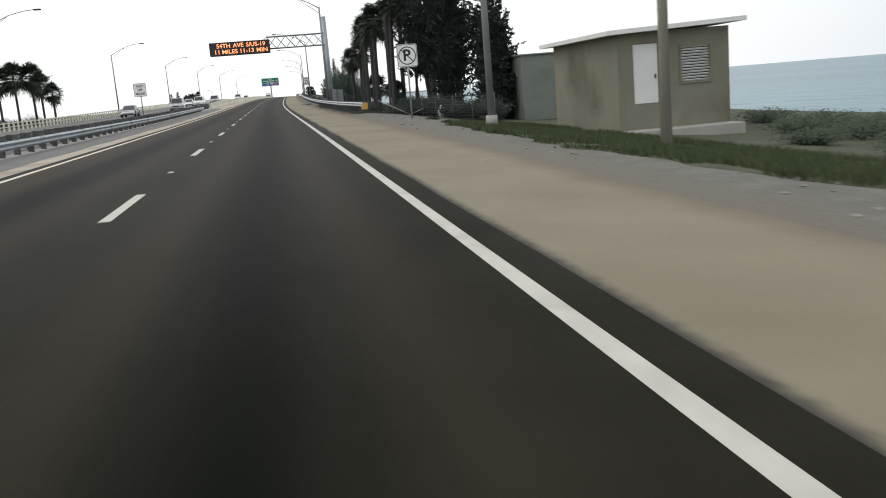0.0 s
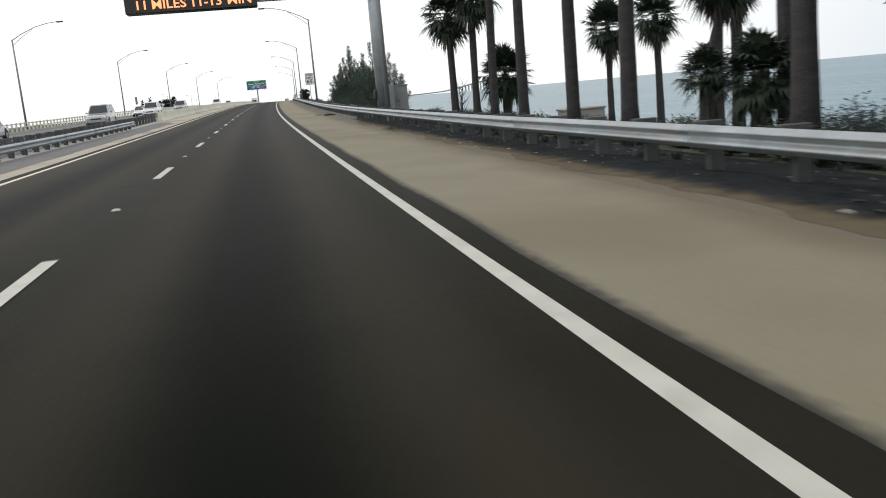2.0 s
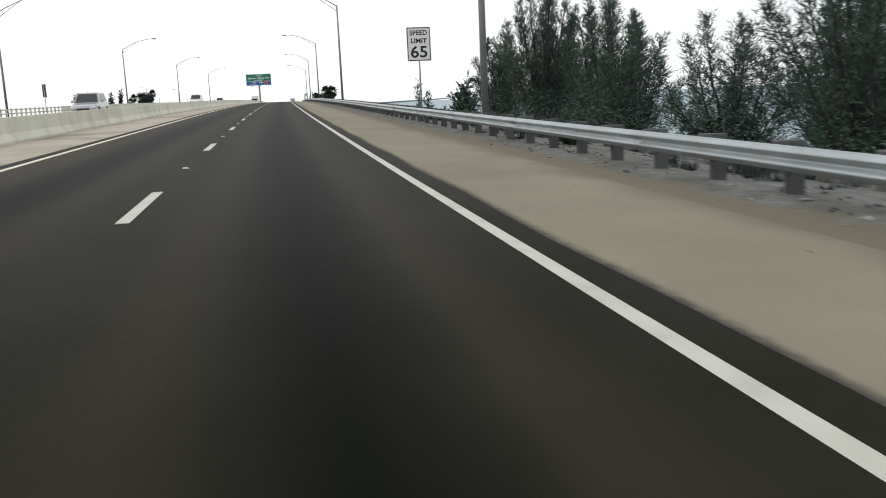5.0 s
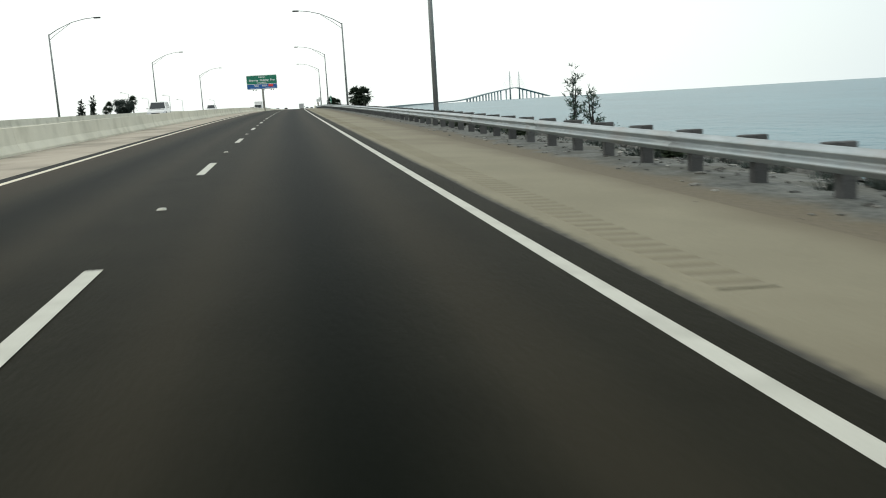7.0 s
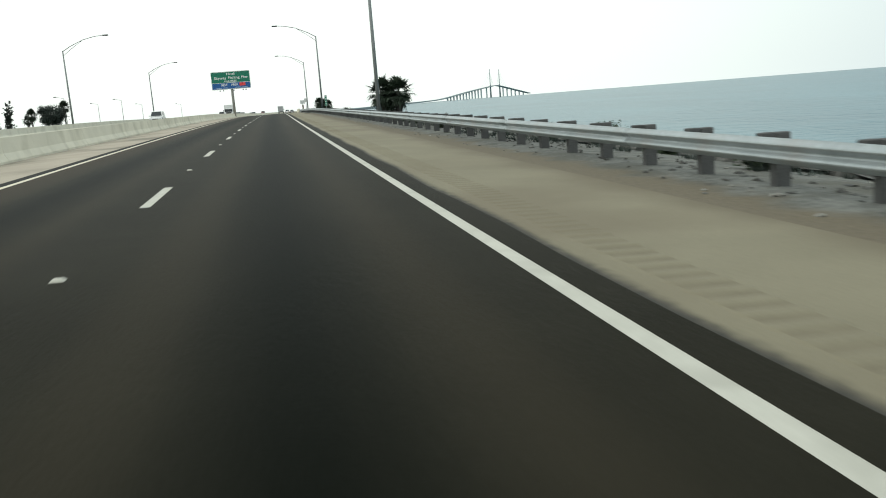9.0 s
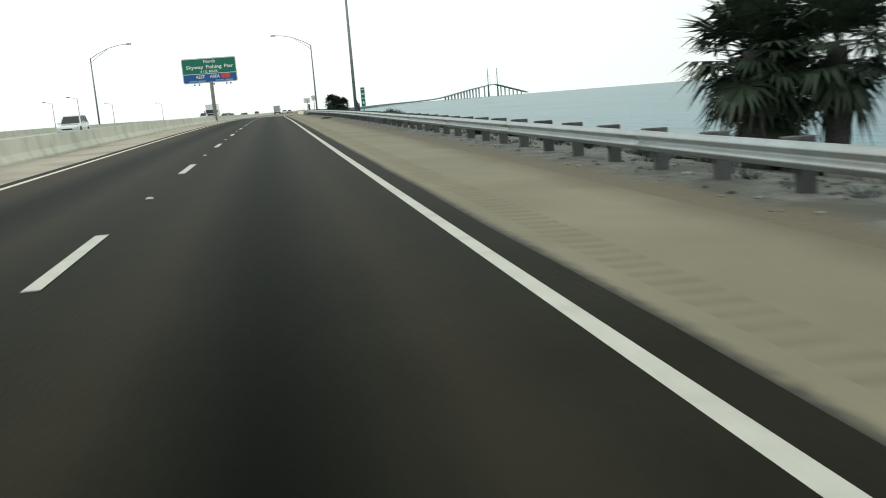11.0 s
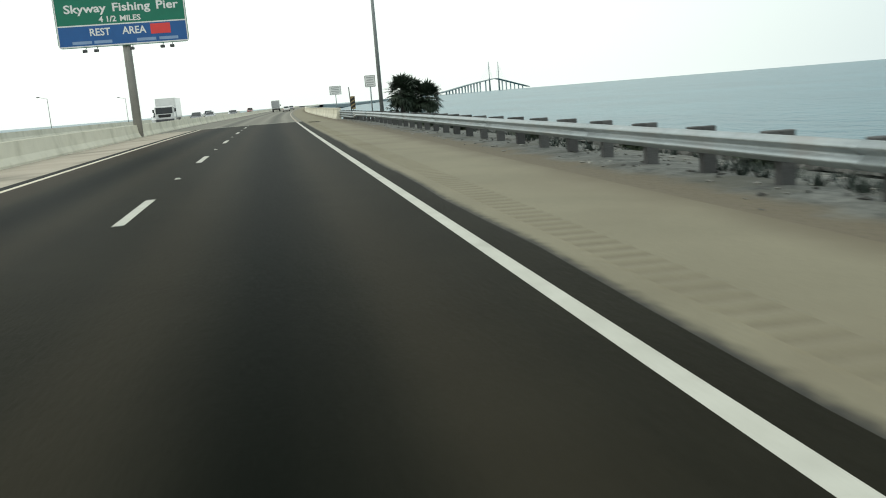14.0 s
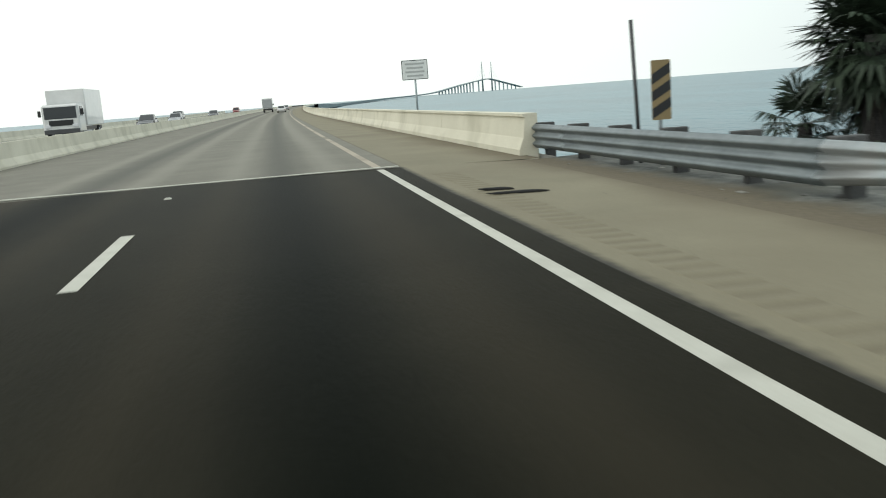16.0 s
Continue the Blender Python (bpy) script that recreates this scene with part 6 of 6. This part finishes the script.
def car(label, m, p, tall=1.45, long=4.6, w=1.82, name="car"):
    """Front towards local +y: lofted body, cabin with glazing set into it, wheels in dark arches."""
    t = thing(name, label, "car", m)
    l2, hw, van = long / 2, w / 2, name != "car"
    belt = tall * 0.62
    hood = belt - (0.10 if van else 0.14)
    rear = belt - (0.02 if van else 0.06)
    bm = bmesh.new()
    rings = []
    for y, k, zb, zt in [(-l2, 0.86, 0.42, rear - 0.22), (-l2 + 0.10, 0.95, 0.30, rear - 0.03), (-l2 + 0.55, 1.0, 0.24, rear + 0.02), (-l2 * 0.45, 1.0, 0.22, belt), (l2 * 0.30, 1.0, 0.22, belt - 0.02), (l2 * 0.50, 0.99, 0.22, hood), (l2 - 0.45, 0.97, 0.22, hood - 0.09), (l2 - 0.12, 0.90, 0.25, hood - 0.20), (l2, 0.78, 0.36, hood - 0.34)]:
        h_ = hw * k
        zm = zb + 0.55 * (zt - zb)
        rings.append([(-h_ * 0.90, y, zb), (-h_, y, zb + 0.12), (-h_, y, zm), (-h_ * 0.96, y, zt - 0.05), (-h_ * 0.86, y, zt), (0, y, zt + 0.025), (h_ * 0.86, y, zt), (h_ * 0.96, y, zt - 0.05), (h_, y, zm), (h_, y, zb + 0.12), (h_ * 0.90, y, zb)])
    loft(bm, rings)
    part("body", bm, p, t)
    # cabin
    b0, b1 = (-l2 + 0.16 if van else -l2 * 0.68), l2 * 0.42
    t0, t1 = (b0 + 0.28 if van else b0 + 0.62), l2 * 0.42 - (0.75 if van else 0.95)
    wb, wt = hw * 0.93, hw * 0.76
    z0, z1 = belt - 0.06, tall
    bm = bmesh.new()
    loft(bm, [[(-wb, b0, z0), (wb, b0, z0), (wb, b1, z0 - 0.04), (-wb, b1, z0 - 0.04)],
              [(-wt, t0, z1 - 0.05), (wt, t0, z1 - 0.05), (wt, t1, z1 - 0.05), (-wt, t1, z1 - 0.05)],
              [(-wt + 0.10, t0 + 0.12, z1), (wt - 0.10, t0 + 0.12, z1), (wt - 0.10, t1 - 0.12, z1), (-wt + 0.10, t1 - 0.12, z1)]])
    cabin = part("cabin", bm, p, t)
    zt = z1 - 0.05
    pane("windscreen", [(wb, b1, z0 - 0.04), (-wb, b1, z0 - 0.04), (-wt, t1, zt), (wt, t1, zt)], 0.05, 0.95, 0.10, 0.94, M_GLASS, cabin)
    pane("rear_window", [(-wb, b0, z0), (wb, b0, z0), (wt, t0, zt), (-wt, t0, zt)], 0.08, 0.92, 0.16, 0.92, M_GLASS, cabin)
    cuts = (0.04, 0.30, 0.61, 0.93) if van else (0.08, 0.50, 0.93)
    for u0, u1 in zip(cuts[:-1], cuts[1:]):
        pane("side_window", [(wb, b0, z0), (wb, b1, z0 - 0.04), (wt, t1, zt), (wt, t0, zt)], u0 + 0.015, u1 - 0.02, 0.16, 0.93, M_GLASS, cabin)
        pane("side_window", [(-wb, b1, z0 - 0.04), (-wb, b0, z0), (-wt, t0, zt), (-wt, t1, zt)], 1 - u1 + 0.02, 1 - u0 - 0.015, 0.16, 0.93, M_GLASS, cabin)
    for sx in (-1, 1):
        bm = bmesh.new()
        box(bm, (0.20, 0.10, 0.13), (sx * (hw + 0.08), b1 - 0.42, belt + 0.04), bevel=0.03)
        part("mirror", bm, p, t)
        bm = bmesh.new()
        box(bm, (0.34, 0.16, 0.13), (sx * (hw - 0.28), l2 - 0.10, hood - 0.30), bevel=0.03)
        part("headlight", bm, M_LIGHTG, t)
        bm = bmesh.new()
        box(bm, (0.22, 0.10, 0.34 if van else 0.16), (sx * (hw - 0.19), -l2 + 0.04, rear - 0.22), bevel=0.03)
        part("tail_light", bm, M_TAIL, t)
        for y in (-l2 * 0.6, l2 * 0.6):
            bm = bmesh.new()
            bmesh.ops.create_cone(bm, cap_ends=True, segments=20, radius1=0.40, radius2=0.40, depth=0.10, matrix=Matrix.Translation((sx * (hw - 0.045), y, 0.37)) @ Matrix.Rotation(radians(90), 4, "Y"))
            part("wheel_arch", bm, M_BLACK, t)
    bm = bmesh.new()
    box(bm, (w * 0.46, 0.06, 0.14), (0, l2 - 0.02, hood - 0.40), bevel=0.02)
    part("grille", bm, M_BLACK, t)
    bm = bmesh.new()
    box(bm, (w * 0.80, 0.14, 0.16), (0, l2 - 0.05, 0.34), bevel=0.04)
    part("bumper", bm, M_DARKM, t)
    wheels(t, (-hw + 0.11, hw - 0.11), (-l2 * 0.6, l2 * 0.6), 0.33)
    return t


def truck(label, m, boxmat, away=False):
    t = thing("box_truck", label, "truck", m)
    bm = bmesh.new()
    box(bm, (2.3, 1.9, 1.9), (0, 3.1, 1.45), bevel=0.12)
    part("cab", bm, P_WHITE, t)
    bm = bmesh.new()
    box(bm, (2.0, 0.06, 0.75), (0, 4.06, 1.85), bevel=0.02)
    part("windscreen", bm, M_GLASS, t)
    for sx in (-1, 1):
        bm = bmesh.new()
        box(bm, (0.05, 0.85, 0.62), (sx * 1.15, 3.25, 1.9), bevel=0.015)
        part("side_window", bm, M_GLASS, t)
        bm = bmesh.new()
        box(bm, (0.2, 0.08, 0.4), (sx * 1.32, 3.85, 1.85), bevel=0.03)
        part("mirror", bm, M_BLACK, t)
    bm = bmesh.new()
    box(bm, (1.5, 0.05, 0.35), (0, 4.07, 1.2), bevel=0.01)
    part("grille", bm, M_BLACK, t)
    bm = bmesh.new()
    box(bm, (2.45, 5.6, 2.45), (0, -0.8, 2.15), bevel=0.03)
    part("cargo_box", bm, boxmat, t)
    bm = bmesh.new()
    box(bm, (2.2, 0.05, 2.1), (0, -3.62, 2.1), bevel=0.01)
    part("rear_door", bm, P_SILVER, t)
    bm = bmesh.new()
    box(bm, (2.1, 7.4, 0.25), (0, 0.1, 0.75))
    part("chassis", bm, M_BLACK, t)
    bm = bmesh.new()
    box(bm, (2.2, 0.15, 0.3), (0, 4.05, 0.65), bevel=0.03)
    part("bumper", bm, M_DARKM, t)
    for x in (-0.85, 0.85):
        bm = bmesh.new()
        box(bm, (0.35, 0.06, 0.2), (x, 4.08, 1.0), bevel=0.02)
        part("headlight", bm, M_LIGHTG, t)
    wheels(t, (-1.0, 1.0), (-2.2, 2.9), 0.45)
    return t


# same direction, far ahead on the bridge
truck("white box truck ahead in the fast lane", at(-5.5, 655, 0.02), P_WHITE)
car("white sedan far ahead in the near lane", at(-1.8, 625, 0.0), P_WHITE)
car("silver sedan far ahead in the near lane", at(-1.9, 700, 0.0), P_SILVER)
# oncoming carriageway
truck("white box truck with a dark cab window, oncoming", lay(-15.4, 497, 0.11, 180), P_WHITE)
for la, y, p, nm, lab, tall, lo in [
    (-18.9, 116, P_SILVER, "car", "silver sedan on the far carriageway", 1.42, 4.6),
    (-15.4, 137, P_SILVER, "suv", "grey pickup-sized utility vehicle, oncoming", 1.85, 4.9),
    (-15.4, 171, P_WHITE, "suv", "white utility vehicle on the far carriageway", 1.8, 4.8),
    (-18.9, 186, P_WHITE, "car", "white sedan on the far carriageway", 1.45, 4.6),
    (-15.4, 205, P_SILVER, "suv", "silver utility vehicle on the far carriageway", 1.75, 4.7),
    (-15.4, 286, P_WHITE, "suv", "white utility vehicle on the far carriageway", 1.8, 4.8),
    (-18.9, 380, P_WHITE, "suv", "white minivan on the far carriageway", 1.75, 4.9),
    (-18.9, 514, P_WHITE, "suv", "white utility vehicle with a roof load", 1.85, 4.8),
    (-15.4, 531, P_DARK, "car", "dark sedan on the far carriageway", 1.45, 4.6),
    (-15.8, 560, P_SILVER, "car", "silver sedan on the far carriageway", 1.45, 4.6),
    (-19.0, 590, P_DARK, "suv", "dark utility vehicle on the far carriageway", 1.75, 4.7),
    (-15.7, 622, P_DARK, "car", "dark sedan on the far carriageway", 1.45, 4.6),
    (-19.0, 655, P_WHITE, "car", "white sedan on the far carriageway", 1.45, 4.6),
    (-15.7, 690, P_RED, "suv", "red utility vehicle on the far carriageway", 1.75, 4.7),
    (-19.0, 735, P_DARK, "car", "dark sedan on the far carriageway", 1.45, 4.6)]:
    car(lab, lay(la, y, 0.11, 180), p, tall, lo, 1.9 if nm == "suv" else 1.8, nm)

# ================= distant bridge =================
br = thing("cable_stayed_bridge", "distant cable-stayed bridge with two slender pylons over the bay", "bridge", Matrix.Translation((0, 1000, SEA_Z)))
# Distance haze is mixed into both bridge colours.
M_BRDG = mat("hazed_bridge_paint", (0.46, 0.52, 0.53), (0.54, 0.60, 0.61), rough=0.9, scale=0.01, fine=0.1, bump=0)
M_BRDG_D = mat("hazed_deck_paint", (0.20, 0.25, 0.26), (0.26, 0.31, 0.32), rough=0.9, scale=0.01, fine=0.1, bump=0)


def polar(az, d, z):
    return Vector((-7.3 + d * math.sin(radians(az)), 431 + d * math.cos(radians(az)), z))


ctrl = [rp(-3, 1000, -0.4), polar(5.40, 1250, 0.5), polar(8.20, 2000, 2.0), polar(10.40, 2800, 4), polar(11.60, 3400, 10), polar(13.20, 3900, 33), polar(14.62, 4180, 52), polar(14.92, 4250, 55), polar(15.22, 4320, 52), polar(16.20, 4550, 29), polar(17.10, 4760, 5)]
dense_pts = []
for i in range(len(ctrl) - 1):
    p0, p1, p2, p3 = ctrl[max(i - 1, 0)], ctrl[i], ctrl[i + 1], ctrl[min(i + 2, len(ctrl) - 1)]
    for k in range(8):
        u = k / 8
        dense_pts.append(0.5 * ((2 * p1) + (p2 - p0) * u + (2 * p0 - 5 * p1 + 4 * p2 - p3) * u * u + (3 * p1 - p0 - 3 * p2 + p3) * u ** 3))
dense_pts.append(ctrl[-1])
binv = br.matrix_world.inverted()
vs, fs = [], []
for i, p in enumerate(dense_pts):
    d = dense_pts[min(i + 1, len(dense_pts) - 1)] - dense_pts[max(i - 1, 0)]
    s_ = Vector((d.y, -d.x, 0)).normalized() * 9
    for sg, z in ((-1, 0.9), (1, 0.9), (1, -2.6), (-1, -2.6)):
        vs.append(binv @ (p + s_ * sg + Vector((0, 0, z))))
for i in range(len(dense_pts) - 1):
    for k in range(4):
        a, b = i * 4 + k, i * 4 + (k + 1) % 4
        fs.append((a, b, b + 4, a + 4))
md = bpy.data.meshes.new("deck")
md.from_pydata(vs, [], fs)
mesh_ob("deck", md, M_BRDG_D, br)
acc = 0
for a, b in zip(dense_pts[:-1], dense_pts[1:]):
    acc += (b - a).length
    if acc > 34:
        acc = 0
        hgt = a.z - 1.5 - SEA_Z
        if hgt > 12 and not 14.66 < math.degrees(math.atan2(a.x + 7.3, a.y - 431)) < 15.18:
            bm = bmesh.new()
            box(bm, (6.5, 3.2, hgt + 2), binv @ Vector((a.x, a.y, SEA_Z + hgt / 2 - 1)))
            part("pier", bm, M_BRDG, br)
for az, d in ((14.62, 4180), (15.22, 4320)):
    p = polar(az, d, SEA_Z)
    top = 137
    bm = bmesh.new()
    tube(bm, [binv @ (p + Vector((0, 0, z))) for z in (-2, 52, 58, 62, top)], [4.4, 3.6, 3.4, 2.0, 1.4], 8)
    py = part("pylon", bm, M_BRDG_D, br)
    t_i = min(range(len(dense_pts)), key=lambda q: (dense_pts[q] - p).to_2d().length)
    for k in range(1, 8):
        for sgn in (-1, 1):
            q_i = max(0, min(len(dense_pts) - 1, t_i + sgn * (1 + k // 2)))
            bm = bmesh.new()
            tube(bm, [binv @ (p + Vector((0, 0, top - 3 - 4 * (8 - k)))), binv @ dense_pts[q_i]], 0.12, 4, cap=False)
            part("stay_cable", bm, M_BRDG, py)

# rest-area lamps beyond the far carriageway
for i, (la, y) in enumerate([(-52, 470), (-48, 520), (-60, 545), (-56, 600), (-50, 660)]):
    t = thing("street_lamp", "small distant street lamp beyond the far carriageway", "street lamp", at(la, y, -0.9), "distant lamps")
    bm = bmesh.new()
    tube(bm, [(0, 0, 0), (0, 0, 8.5)], [0.09, 0.06], 8)
    part("pole", bm, M_POLE, t)
    bm = bmesh.new()
    tube(bm, [(0, 0, 8.4), (-1.8, 0, 8.9)], 0.04, 6)
    part("arm", bm, M_POLE, t)
    bm = bmesh.new()
    box(bm, (0.7, 0.3, 0.2), (-2.0, 0, 8.9), bevel=0.04)
    part("luminaire", bm, M_DARKM, t)
